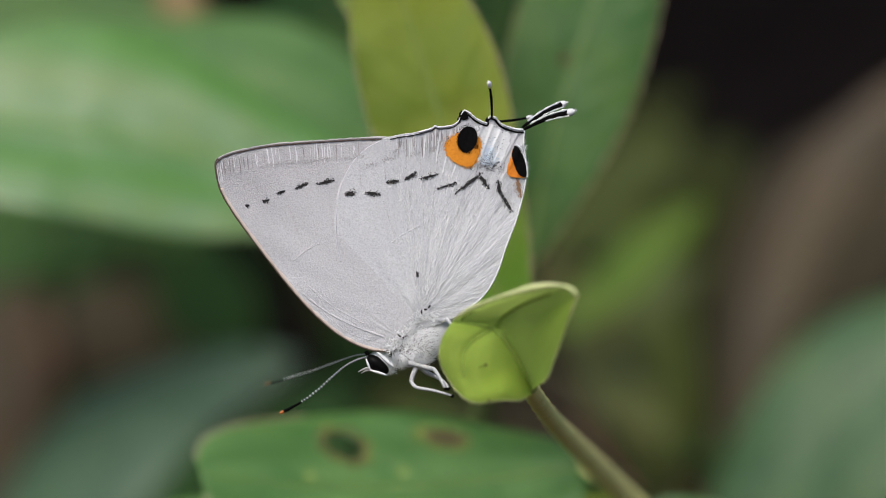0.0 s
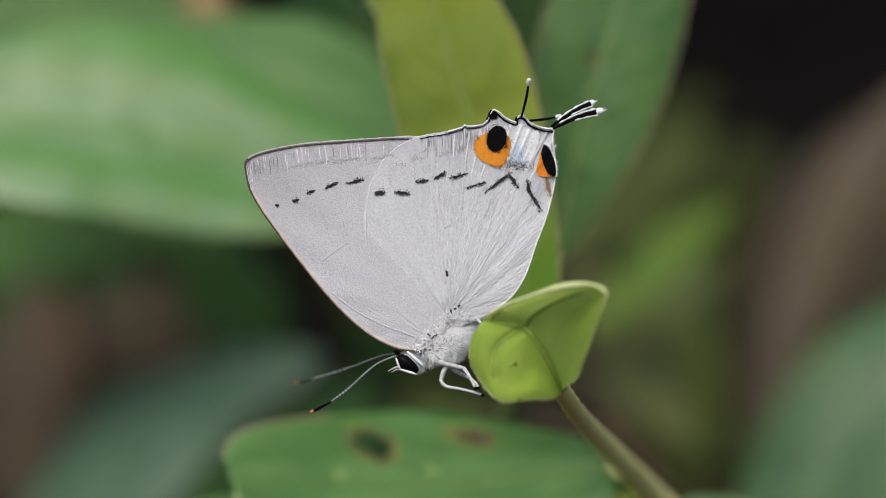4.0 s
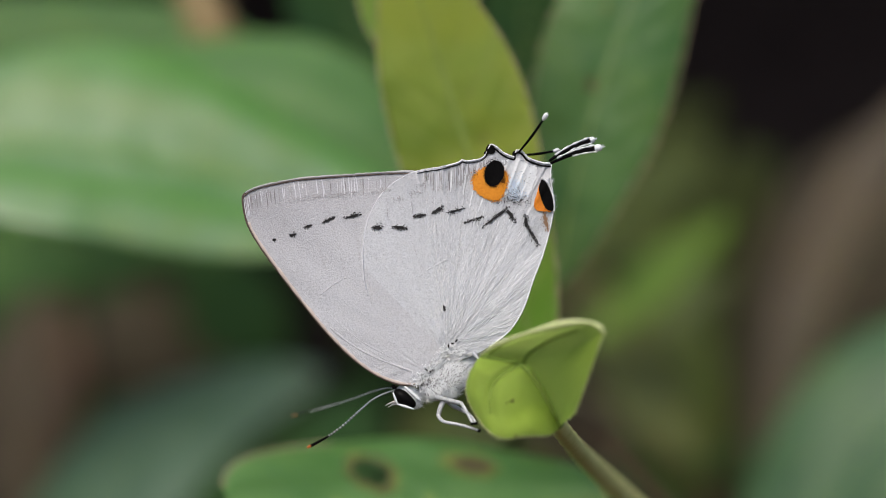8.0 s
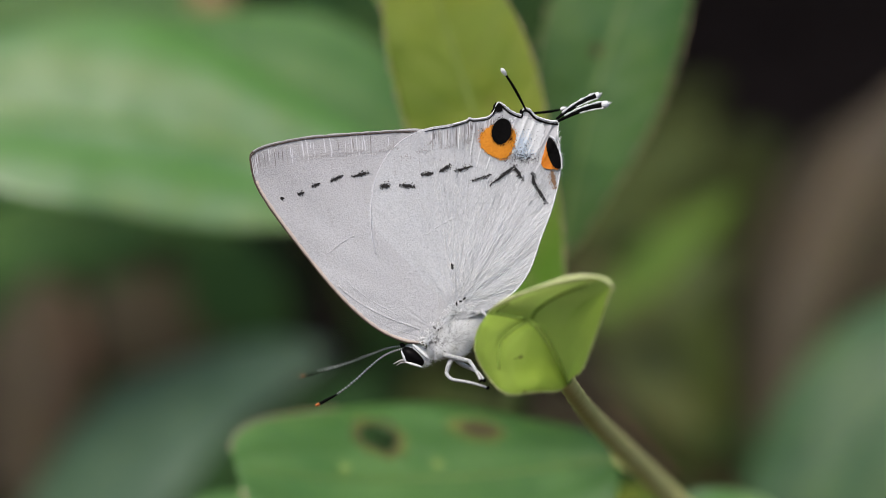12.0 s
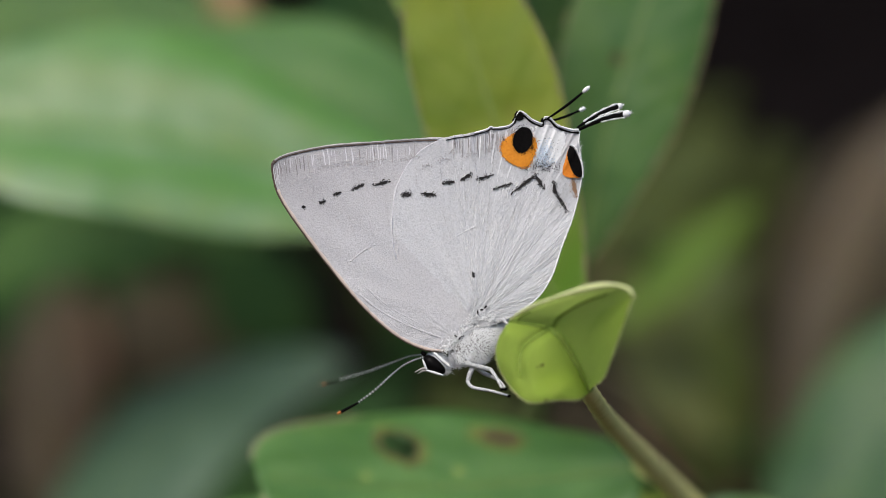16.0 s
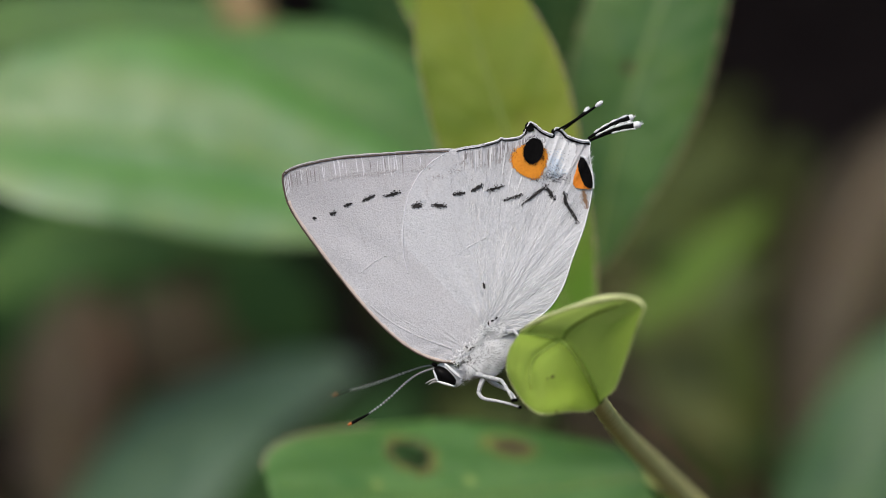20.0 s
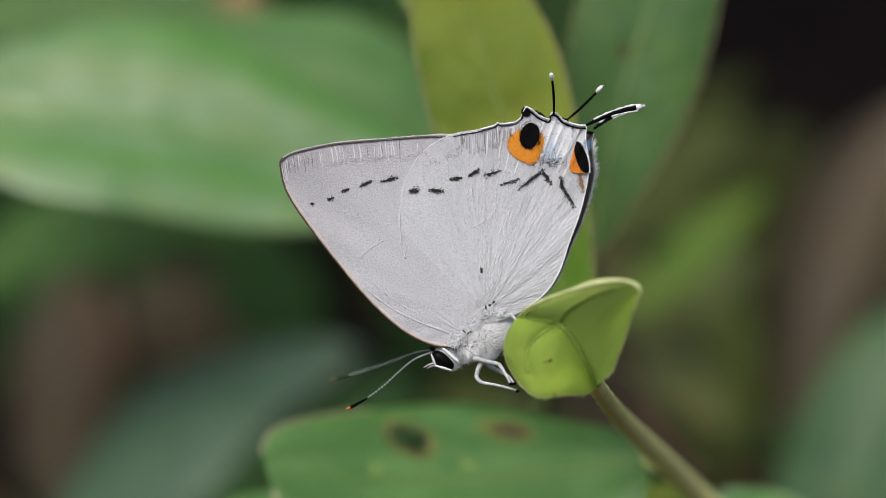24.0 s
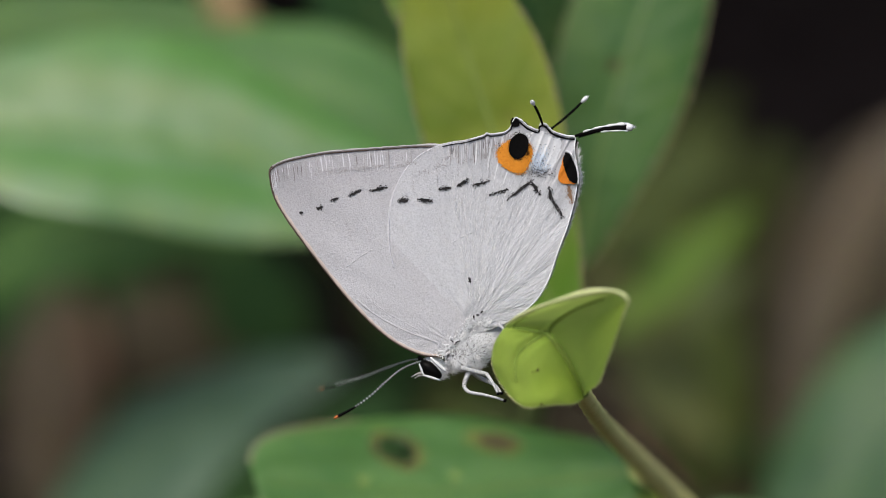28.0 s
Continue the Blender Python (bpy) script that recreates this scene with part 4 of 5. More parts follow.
def tail_mesh(root, length, direction, y0, wide, rim):
    """A wing tail: a black ribbon that tapers, white-edged, with a white tuft; it grows from root."""
    n = 14
    dx, dz = math.sin(radians(direction)), math.cos(radians(direction))
    pts = []
    for i in range(n):
        f = i / (n - 1)
        sag = (-0.045 if rim else 0.02) * length * math.sin(math.pi * f)
        pts.append((root[0] + f * length * dx + sag * dz, y0 - 0.1 * f, root[1] + f * length * dz - sag * dx))
    pts = np.array(pts)
    f = np.linspace(0, 1, n)
    r = wide * ((0.42 + 0.78 * f ** 0.8) if rim else (0.55 + 0.35 * np.sin(math.pi * f)))
    body = tube(pts[:-1], r[:-1], 8)
    tip = [pts[-3], pts[-3] * 0.5 + pts[-2] * 0.5, pts[-2], pts[-1], pts[-1] + (pts[-1] - pts[-2]) * 0.3]
    tuft = tube(tip, np.array([0.5, 0.95, 1.2, 1.05, 0.3]) * wide * (1.0 if rim else 1.25), 8)
    pieces = [body, tuft]
    rnd = random.Random(int(length * 100))
    for _ in range(60):
        q = rnd.uniform(0.0, 1.2)
        c = pts[-3] * (1 - q) + pts[-1] * q if q < 1 else pts[-1] + (pts[-1] - pts[-2]) * 0.3
        lean = rnd.uniform(-0.7, 0.7)
        d = (dx * 1.0 - dz * lean, rnd.uniform(-0.5, 0.5), dz * 1.0 + dx * lean)
        pieces.append(hair_tuft(rnd, c, d, wide * rnd.uniform(0.6, 1.2), 0.13 * wide))
    if rim:
        for side in (1, -1):
            o = np.array([-dz, 0, dx]) * 0.9 * side + np.array([0, -0.55, 0])
            k0 = 2 if side > 0 else 6
            pieces.append(tube(pts[k0:-1] + o[None] * r[k0:-1, None], 0.33 * wide * (1 + 0.4 * np.sin(np.arange(n - 1 - k0) * 2.3)), 5))
    v, f, slots = joined(pieces)
    return v, f, [0 if k == 0 else 1 for k in slots]


def hair_tuft(rnd, p, d, length, r):
    d = np.asarray(d, dtype=float)
    d /= np.linalg.norm(d) + 1e-9
    u = np.cross(d, (0.3, 0.8, 0.5))
    u /= np.linalg.norm(u) + 1e-9
    w = np.cross(d, u)
    p = np.asarray(p)
    bend = np.array([rnd.uniform(-1, 1), rnd.uniform(-1, 1), rnd.uniform(-1, 1)]) * length * 0.18
    m = p + d * length * 0.55 + bend
    t = p + d * length + bend * 2.2
    v = [p + r * u, p - 0.5 * r * u + 0.87 * r * w, p - 0.5 * r * u - 0.87 * r * w, m + 0.7 * r * u, m - 0.35 * r * u + 0.6 * r * w, m - 0.35 * r * u - 0.6 * r * w, t]
    return v, [(0, 1, 4, 3), (1, 2, 5, 4), (2, 0, 3, 5), (3, 4, 6), (4, 5, 6), (5, 3, 6)]


def within(outline, base, x, z):
    """Whether a point lies inside an outline that is seen whole from its base."""
    ang = np.arctan2(outline[:, 1] - base[1], outline[:, 0] - base[0])
    k = int(np.argmin(np.abs(np.angle(np.exp(1j * (ang - math.atan2(z - base[1], x - base[0])))))))
    return math.hypot(x - base[0], z - base[1]) < 0.98 * math.hypot(outline[k, 0] - base[0], outline[k, 1] - base[1])


def pleat_streaks(wing, line, base, y0, n, seed):
    """Fine pale and dusky streaks, painting lit and shaded pleats, that run inwards from a wing's margin."""
    rnd = random.Random(seed)
    for mat, off in ((WING_PALE, 0.024), (SMUDGE, 0.020), (DUSK, 0.027)):
        pieces = []
        for _ in range(n if mat is not DUSK else n // 2):
            x, z = line[rnd.randint(0, len(line) - 1)]
            dx, dz = 0.12 * (base[0] - x), base[1] - z
            d = math.hypot(dx, dz)
            a, b = rnd.uniform(0.2, 0.5), rnd.uniform(0.7, 1.7)
            sway = rnd.uniform(-0.05, 0.05)
            pieces.append(bar((x + dx / d * a, z + dz / d * a), (x + dx / d * b + sway, z + dz / d * b), rnd.uniform(0.025, 0.055), y0, off, rnd.randint(0, 9999)))
        v, f, _ = joined(pieces)
        part("pleat_shading", v, f, mat, wing)


def make_butterfly():
    rnd = random.Random(11)
    bf = thing("butterfly", (3.08, 163, -9.57), "silver-grey butterfly with closed wings and orange eyespots, on a leaf", "butterfly")
    fore = spline(FORE, 560, True)
    hind = spline(HIND, 900, True)
    near_f, near_h, far_h, far_f = DEPTH + 0.06, DEPTH, DEPTH + 1.9, DEPTH + 1.6

    # near forewing
    v, f, uv = wing_mesh(FORE_BASE, fore, near_f)
    fw = part("near_forewing", v, f, WING, bf, "silver-grey forewing with a row of dark dashes and a brown rim", uv)
    costa = spline([(-12.14, 5.50), (-12.32, 5.05), (-12.02, 3.54), (-11.21, 2.07), (-9.74, 0.04), (-8.26, -1.88), (-6.79, -3.65), (-5.31, -5.13), (-3.84, -6.23), (-2.29, -6.90), (-1.00, -7.01)], 90)
    part("costal_edge", *edging(costa + np.array([0.03, 0.03]), near_f, 0.06, 0.02, 0.15), BROWN_LINE, fw, "dark brown leading edge")
    part("costal_flush", *edging(costa[18:] + np.array([0.11, 0.10]), near_f, 0.13, -0.075, 0.3), TAN_LINE, fw, "warm tan line along the leading edge")
    termen = spline([(-12.28, 5.20), (-12.17, 5.46), (-11.58, 5.83), (-10.11, 6.23), (-8.26, 6.53), (-5.31, 6.75), (-3.10, 6.90), (-1.44, 6.93)], 90)
    part("margin_line", *edging(termen + np.array([0.03, -0.13]), near_f, 0.032, 0.04, 0.4, seed=2), BROWN_LINE, fw, "thin brown margin line")
    part("fringe", *edging(termen + np.array([0, -0.03]), near_f, 0.06, 0.0, 0.5, seed=3), SMUDGE, fw, "grey fringe")
    for k, (c, rx, rz, turn) in enumerate(zip([(-10.22, 2.47), (-9.00, 2.80), (-8.00, 3.36), (-6.71, 3.76), (-5.13, 4.02)], (0.10, 0.18, 0.25, 0.44, 0.52), (0.09, 0.11, 0.11, 0.10, 0.12), (0, 10, 22, 26, 14))):
        part("dash", *dashed(c[0], c[1], rx, rz, turn, near_f, 0.03, 30 + k), DASH, fw)
    sm = []
    for k, c in enumerate([(-8.82, 5.02), (-7.16, 5.31), (-5.24, 5.53), (-3.65, 5.53), (-8.08, 5.20), (-6.23, 5.35)]):
        sm += scatter(c[0], c[1], 0.7, 0.18, 6, 30, 60 + k)
    part("smudge", *specks(sm, near_f, 0.025, 0.035, 7), SMUDGE, fw, "faint grey submarginal dusting")
    for a, b in zip([(-9.00, 6.38), (-8.70, 6.42), (-7.52, 6.57), (-7.16, 6.57), (-5.75, 6.71), (-5.39, 6.71), (-4.94, 6.75)], [(-8.78, 5.20), (-8.52, 5.35), (-7.38, 5.35), (-6.93, 5.42), (-5.61, 5.27), (-5.31, 5.50), (-4.76, 5.57)]):
        part("pale_streak", *bar(a, b, 0.07, near_f, 0.02, 5), WING_PALE, fw)
    rnd2 = random.Random(77)
    for a, b in zip([(-9.9, 6.0), (-8.6, 5.9), (-7.2, 6.3), (-5.9, 6.4), (-4.9, 3.7), (-6.4, 3.4), (-7.7, 3.0)], [(-9.5, 3.1), (-8.1, 3.6), (-6.9, 3.9), (-5.5, 4.2), (-4.6, 0.6), (-5.7, 0.6), (-6.8, 0.4)]):
        q = [rnd2.random() for _ in range(46)]
        part("vein_line", *specks([(a[0] + (b[0] - a[0]) * w + rnd2.gauss(0, 0.02), a[1] + (b[1] - a[1]) * w) for w in q], near_f, 0.022, 0.018, 78), SMUDGE, fw)
    for a, b in zip([(-1.00, -6.31), (-1.18, -6.53)], [(-6.79, -2.18), (-5.31, -4.46)]):
        line = spline([a, ((a[0] + b[0]) / 2 - 0.3, (a[1] + b[1]) / 2 - 0.3), b], 40)
        part("vein", *edging(line, near_f, 0.035, -0.02, 0.2), WING, fw)

    for k, line in enumerate(([(-6.57, -3.21), (-5.31, -4.24), (-3.47, -5.24), (-1.18, -6.09)], [(-7.16, -1.07), (-6.34, -0.41), (-5.53, 0.04)], [(-5.98, -2.91), (-4.57, -4.09), (-2.55, -5.20)], [(-4.28, 1.51), (-4.06, -0.33), (-3.84, -1.66)])):
        part("fold", *edging(spline(line, 40), near_f, (0.10, 0.07, 0.06, 0.05)[k], (-0.062, -0.045, -0.04, -0.035)[k], 0.3, seed=60 + k), WING, fw)
    pleat_streaks(fw, termen[8:], FORE_BASE, near_f, 34, 91)
    # near hindwing
    v, f, uv = wing_mesh(HIND_BASE, hind, near_h, tuck=0.16)
    hw = part("near_hindwing", v, f, WING_HAIRY, bf, "silver-grey hindwing with two orange and black eyespots", uv)
    marg = spline([(-3.47, 5.13), (-2.55, 6.12), (-1.44, 6.79), (-0.41, 7.08), (0.59, 7.23), (1.70, 7.52), (1.99, 7.71), (2.29, 7.64), (3.17, 7.78), (3.61, 8.15)], 110)
    part("margin_line", *edging(marg[30:] + np.array([0.02, -0.15]), near_h, 0.036, 0.03, 0.3, seed=4), DASH, hw)
    part("costal_line", *edging(spline([(-1.44, 6.79), (-2.55, 6.12), (-3.47, 5.13), (-4.13, 3.73), (-4.43, 1.88), (-4.39, 0.04), (-4.13, -1.14)], 60), near_h, 0.036, -0.018, 0.4, seed=15), WING_PALE, hw, "fine pale leading edge")
    pleat_streaks(hw, marg[36:], HIND_BASE, near_h, 52, 92)
    part("fringe", *edging(marg[52:] + np.array([0, -0.03]), near_h, 0.055, 0.02, 0.5, seed=5), WHITE, hw, "whitish fringe")
    lobe = spline([(3.61, 8.15), (3.84, 8.67), (4.20, 8.56), (4.72, 8.15), (5.39, 7.89), (5.53, 8.30), (5.90, 8.26), (6.34, 7.82), (7.16, 7.52), (7.82, 7.45)], 90)
    part("lobe_fringe", *edging(lobe, near_h, 0.06, 0.02, 0.4, seed=6), WHITE, hw, "white fringe at the tails")
    part("lobe_line", *edging(lobe + np.array([-0.04, -0.17]), near_h, 0.058, 0.05, 0.3, seed=7), BLACK, hw, "black line inside the fringe")
    part("lobe_corner", *patch(*[(3.84, 8.37)][0], 0.30, 0.34, 20, near_h, 0.07, 8, 0.15), BLACK, hw)
    inner = spline([(7.82, 7.41), (7.75, 6.60), (7.93, 5.27), (7.93, 4.39), (7.75, 3.28), (7.30, 1.59), (6.68, -0.04), (6.01, -1.99), (5.16, -3.36), (3.84, -4.46)], 110)
    part("inner_fringe", *edging(inner, near_h, 0.048, 0.02, 0.35, seed=9), WHITE, hw, "white inner margin")
    for k, (c, rx, rz, turn) in enumerate(zip([(-3.50, 3.28), (-2.07, 3.28), (-0.77, 4.06), (0.41, 4.43), (1.59, 4.39), (2.73, 3.80)], (0.35, 0.46, 0.35, 0.42, 0.54, 0.62), (0.20, 0.15, 0.13, 0.15, 0.13, 0.11), (6, -4, 8, 30, 16, 18))):
        part("dash", *dashed(c[0], c[1], rx, rz, turn, near_h, 0.05, 40 + k), DASH, hw)
    for k, (a, b, wd) in enumerate(zip([(3.43, 3.39), (4.91, 4.50), (6.09, 4.13), (6.23, 3.39)], [(4.94, 4.57), (5.46, 3.69), (6.20, 3.32), (6.97, 2.18)], (0.24, 0.26, 0.30, 0.30))):
        part("bar_mark", *dashed((a[0] + b[0]) / 2, (a[1] + b[1]) / 2, 0.52 * math.hypot(b[0] - a[0], b[1] - a[1]), 0.5 * wd, math.degrees(math.atan2(b[1] - a[1], b[0] - a[0])), near_h, 0.06, 50 + k), DASH, hw)
    part("orange_patch", *shaped(BIG_ORANGE, near_h, 0.08, 21, 0.055), ORANGE, hw, "orange patch")
    part("eyespot", *patch(*[(4.09, 6.82)][0], 0.64, 0.84, -14, near_h, 0.12, 22, 0.05, 80), BLACK, hw, "black eyespot")
    part("orange_patch", *shaped([(7.10, 6.17), (6.85, 5.50), (6.67, 4.76), (6.85, 4.43), (7.37, 4.36), (7.85, 4.47), (7.70, 5.51)], near_h, 0.12, 23, 0.05), ORANGE_DEEP, hw, "red-orange patch")
    part("eyespot", *shaped([(7.14, 6.39), (7.43, 6.24), (7.77, 5.58), (7.96, 4.88), (7.96, 4.40), (7.44, 4.55), (7.14, 5.21), (6.99, 5.80)], near_h, 0.17, 24, 0.05), BLACK, hw, "narrow black eyespot")
    part("eyespot_rim", *edging(spline([(7.17, 6.54), (7.51, 6.32), (7.84, 5.62), (7.99, 4.95), (8.00, 4.36)], 30), near_h, 0.055, 0.19, 0.3), WHITE, hw)
    rim_line = spline(BIG_ORANGE, 120, True)
    centre = rim_line.mean(axis=0)
    halo = [tuple(centre + (rim_line[rnd.randint(0, 119)] - centre) * rnd.gauss(1.0, 0.06)) for _ in range(420)]
    part("orange_dusting", *specks(halo, near_h, 0.085, 0.026, 95), ORANGE, hw)
    halo = [(c[0] + 0.68 * math.cos(a) * q, c[1] + 0.88 * math.sin(a) * q) for c in [(4.09, 6.82)] for a, q in [(rnd.uniform(0, 6.3), rnd.gauss(1.0, 0.06)) for _ in range(260)]]
    part("black_dusting", *specks(halo, near_h, 0.125, 0.022, 96), BLACK, hw)
    part("rust_mark", *dashed(*[(7.45, 3.75)][0], 0.62, 0.17, 100, near_h, 0.03, 25), RUST, hw)
    dark = scatter(*[(5.39, 6.01)][0], 0.7, 1.0, 20, 30, 70) + scatter(*[(5.40, 5.55)][0], 0.42, 0.50, 10, 150, 171) + scatter(*[(5.46, 5.10)][0], 1.2, 0.35, -6, 200, 71) + scatter(*[(6.12, 6.60)][0], 0.6, 0.8, 0, 16, 72) + scatter(*[(4.28, 4.98)][0], 0.7, 0.25, -10, 40, 73)
    part("dark_dusting", *specks(dark, near_h, 0.052, 0.026, 74), DASH, hw, "dusting of dark scales")
    part("blue_dusting", *specks(scatter(*[(5.46, 5.95)][0], 0.75, 1.0, 15, 300, 75), near_h, 0.05, 0.034, 76), SKYBLUE, hw, "dusting of pale blue scales")
    part("white_patch", *shaped([(4.95, 7.5), (5.4, 7.8), (6.2, 7.45), (6.9, 7.2), (6.75, 6.3), (6.35, 5.5), (5.6, 5.35), (5.1, 5.6), (5.0, 6.6)], near_h, 0.035, 33, 0.06), WHITE, hw, "whitish patch between the eyespots")
    part("blue_dusting", *specks(scatter(*[(5.42, 5.75)][0], 0.6, 0.8, 10, 220, 375), near_h, 0.058, 0.03, 376), SKYBLUE, hw)
    part("white_dusting", *specks(scatter(*[(5.45, 6.55)][0], 0.85, 1.35, 5, 800, 176), near_h, 0.048, 0.07, 177), WHITE, hw, "dusting of white scales")
    rim_d = scatter(*[(2.84, 6.60)][0], 0.22, 0.5, 10, 16, 77) + scatter(*[(4.72, 6.38)][0], 0.22, 0.6, 0, 30, 78)
    part("orange_dusting", *specks(rim_d, near_h, 0.09, 0.026, 79), BLACK, hw)
    sm = []
    for k, c in enumerate([(-3.10, 5.75), (-2.07, 5.13), (-1.00, 5.57), (0.59, 5.86), (1.88, 6.23), (-0.52, 6.05), (2.25, 6.60)]):
        sm += scatter(c[0], c[1], 0.5, 0.2, 10, 24, 80 + k)
    part("smudge", *specks(sm, near_h, 0.03, 0.036, 81), SMUDGE, hw, "faint grey submarginal dusting")
    for a, b in zip([(-0.52, 6.97), (-0.30, 7.01), (0.59, 7.16), (0.81, 7.19), (2.36, 7.49), (2.55, 7.49), (3.10, 7.56)], [(-0.44, 5.94), (-0.18, 6.09), (0.70, 5.79), (0.81, 6.09), (2.29, 6.60), (2.40, 6.45), (2.88, 6.97)]):
        part("pale_streak", *bar(a, b, 0.06, near_h, 0.02, 5), WING_PALE, hw)
    # broad pale bars paint lit pleats below and beside the eyespots
    for k, (a, b) in enumerate(zip([(2.30, 7.2), (2.75, 5.9), (3.35, 5.2), (4.62, 5.3), (5.05, 7.3), (5.75, 7.3), (6.45, 6.9), (1.35, 7.1)], [(2.05, 5.3), (2.45, 4.5), (3.05, 4.3), (4.35, 4.75), (4.98, 6.2), (5.70, 6.0), (6.25, 5.3), (1.25, 5.6)])):
        part("pale_streak", *bar(a, b, 0.10, near_h, 0.04, 300 + k), WHITE, hw)
    for k, b in enumerate([(-3.10, 4.09), (-1.44, 5.20), (0.22, 5.20), (1.70, 5.20), (3.17, 4.09), (4.46, 4.09), (5.75, 2.99)]):
        line = spline([HIND_BASE, (HIND_BASE[0] * 0.45 + b[0] * 0.55 - 0.15, HIND_BASE[1] * 0.45 + b[1] * 0.55), b], 44)
        part("vein", *edging(line[10:], near_h, 0.035, -0.022, 0.2, seed=k), WING_HAIRY, hw)
    for a, b in zip([(-2.9, 5.2), (-1.3, 5.7), (0.1, 6.2), (1.1, 6.4), (2.2, 6.0), (-1.4, 2.9), (0.3, 3.6), (2.0, 3.7), (3.6, 2.6)], [(-2.8, 3.6), (-1.2, 4.0), (0.1, 4.8), (1.0, 4.7), (2.1, 4.7), (-0.6, 0.4), (0.6, 1.2), (1.7, 0.8), (2.8, 0.2)]):
        q = [rnd.random() for _ in range(46)]
        part("vein_line", *specks([(a[0] + (b[0] - a[0]) * w + rnd.gauss(0, 0.02), a[1] + (b[1] - a[1]) * w) for w in q], near_h, 0.03, 0.018, 79), SMUDGE, hw)
    part("scratch", *edging(spline([(-0.81, 0.11), (-0.15, 0.59), (1.03, 1.22)], 20), near_h, 0.06, -0.038, 0.3), WING_HAIRY, hw, "short pale crease")
    part("fleck", *patch(*[(0.85, -1.95)][0], 0.10, 0.20, 10, near_h, 0.03, 27, 0.3), DASH, hw)
    # silky hairs over the inner third
    pieces = []
    for _ in range(1500):
        a = radians(rnd.uniform(18, 100))
        r = 1.0 + 8.5 * rnd.random() ** 0.8
        x, z = HIND_BASE[0] + r * math.cos(a), HIND_BASE[1] + r * math.sin(a)
        if not within(hind, HIND_BASE, x + 0.5 * math.cos(a), z + 0.5 * math.sin(a)):
            continue
        pieces.append(hair_tuft(rnd, (x, near_h + sheet_y(x, z) - 0.01, z), (math.cos(a), -0.05, math.sin(a)), rnd.uniform(0.3, 0.75), 0.014))
    v, f, _ = joined(pieces)
    part("silky_hairs", v, f, FUR, hw, "silky pale hairs", smooth=False)
    a_root, b_root = [(5.68, 8.19)][0], [(7.78, 7.49)][0]
    v, f, s = tail_mesh(a_root, 3.4, 0, near_h - 0.05, 0.10, False)
    TAILS["near_thin"] = part("thin_tail", v, f, [BLACK, WHITE], hw, "thin black tail with a white tip", slots=s, pivot=(a_root[0], near_h - 0.05, a_root[1]))
    v, f, s = tail_mesh(b_root, 3.8, 0, near_h - 0.05, 0.20, True)
    TAILS["near_broad"] = part("broad_tail", v, f, [BLACK, WHITE], hw, "broader black tail edged in white", slots=s, pivot=(b_root[0], near_h - 0.05, b_root[1]))

    # far wings
    v, f, uv = wing_mesh(FORE_BASE, fore * 0.997 + np.array([0.02, -0.02]), far_f)
    part("far_forewing", v, f, [WING], bf, "far forewing folded behind", uv)
    shift = np.array([-0.06, 0.0])
    pv = (HIND_BASE[0], far_h, HIND_BASE[1])
    v, f, uv = wing_mesh(HIND_BASE, hind * 0.995 + shift, far_h)
    fh = part("far_hindwing", v, f, WING_DORSAL, bf, "far hindwing, its dark upper side turned inwards", uv, pivot=pv)
    TAILS["far_wing"] = fh
    part("inner_fringe", *edging(inner * 0.995 + shift + np.array([0.02, 0]), far_h, 0.04, 0.03, 0.6, seed=12), SMUDGE, fh, "grey inner margin")
    part("lobe_fringe", *edging(lobe * 0.995 + shift, far_h, 0.10, 0.0, 0.4, seed=13), BLACK, fh)
    part("blue_patch", *specks(scatter(*[(7.19, 6.57)][0], 0.36, 0.42, 0, 260, 14), far_h, 0.05, 0.045, 15), BLUE, fh, "patch of bright blue scales")
    pieces = []
    for k in range(520):
        q = inner[rnd.randint(10, 104)] * 0.995
        pieces.append(hair_tuft(rnd, (q[0], far_h + rnd.uniform(-0.1, 0.1), q[1]), (0.5 + rnd.uniform(-0.2, 0.2), -0.1, 0.8), rnd.uniform(0.2, 0.5), 0.016))
    v, f, _ = joined(pieces)
    part("fringe_hairs", v, f, FUR, fh, "pale hairs", smooth=False)
    fa, fb = [(5.79, 8.08)][0], [(7.75, 7.71)][0]
    v, f, s = tail_mesh(fa, 3.35, 0, far_h, 0.10, False)
    TAILS["far_thin"] = part("thin_tail", v, f, [BLACK, WHITE], fh, "thin black tail with a white tip", slots=s, pivot=(fa[0], far_h, fa[1]))
    v, f, s = tail_mesh(fb, 3.5, 0, far_h, 0.19, True)
    TAILS["far_broad"] = part("broad_tail", v, f, [BLACK, WHITE], fh, "broader black tail edged in white", slots=s, pivot=(fb[0], far_h, fb[1]))

    # body between the wings
    mid = DEPTH + 0.95
    tx, tz = [(1.03, -6.53)][0]
    v, f = ball((tx, mid, tz), 2.0, 1.25, 1.25, 32)
    part("thorax", v, f, SKIN, bf, "grey thorax under silver fur")
    ax, az = [(3.36, -5.50)][0]
    v, f = ball((ax, mid + 0.45, az), 2.4, 0.65, 0.75, 38)
    part("abdomen", v, f, FUR, bf, "slim grey abdomen half hidden by the leaf")
    pieces = []
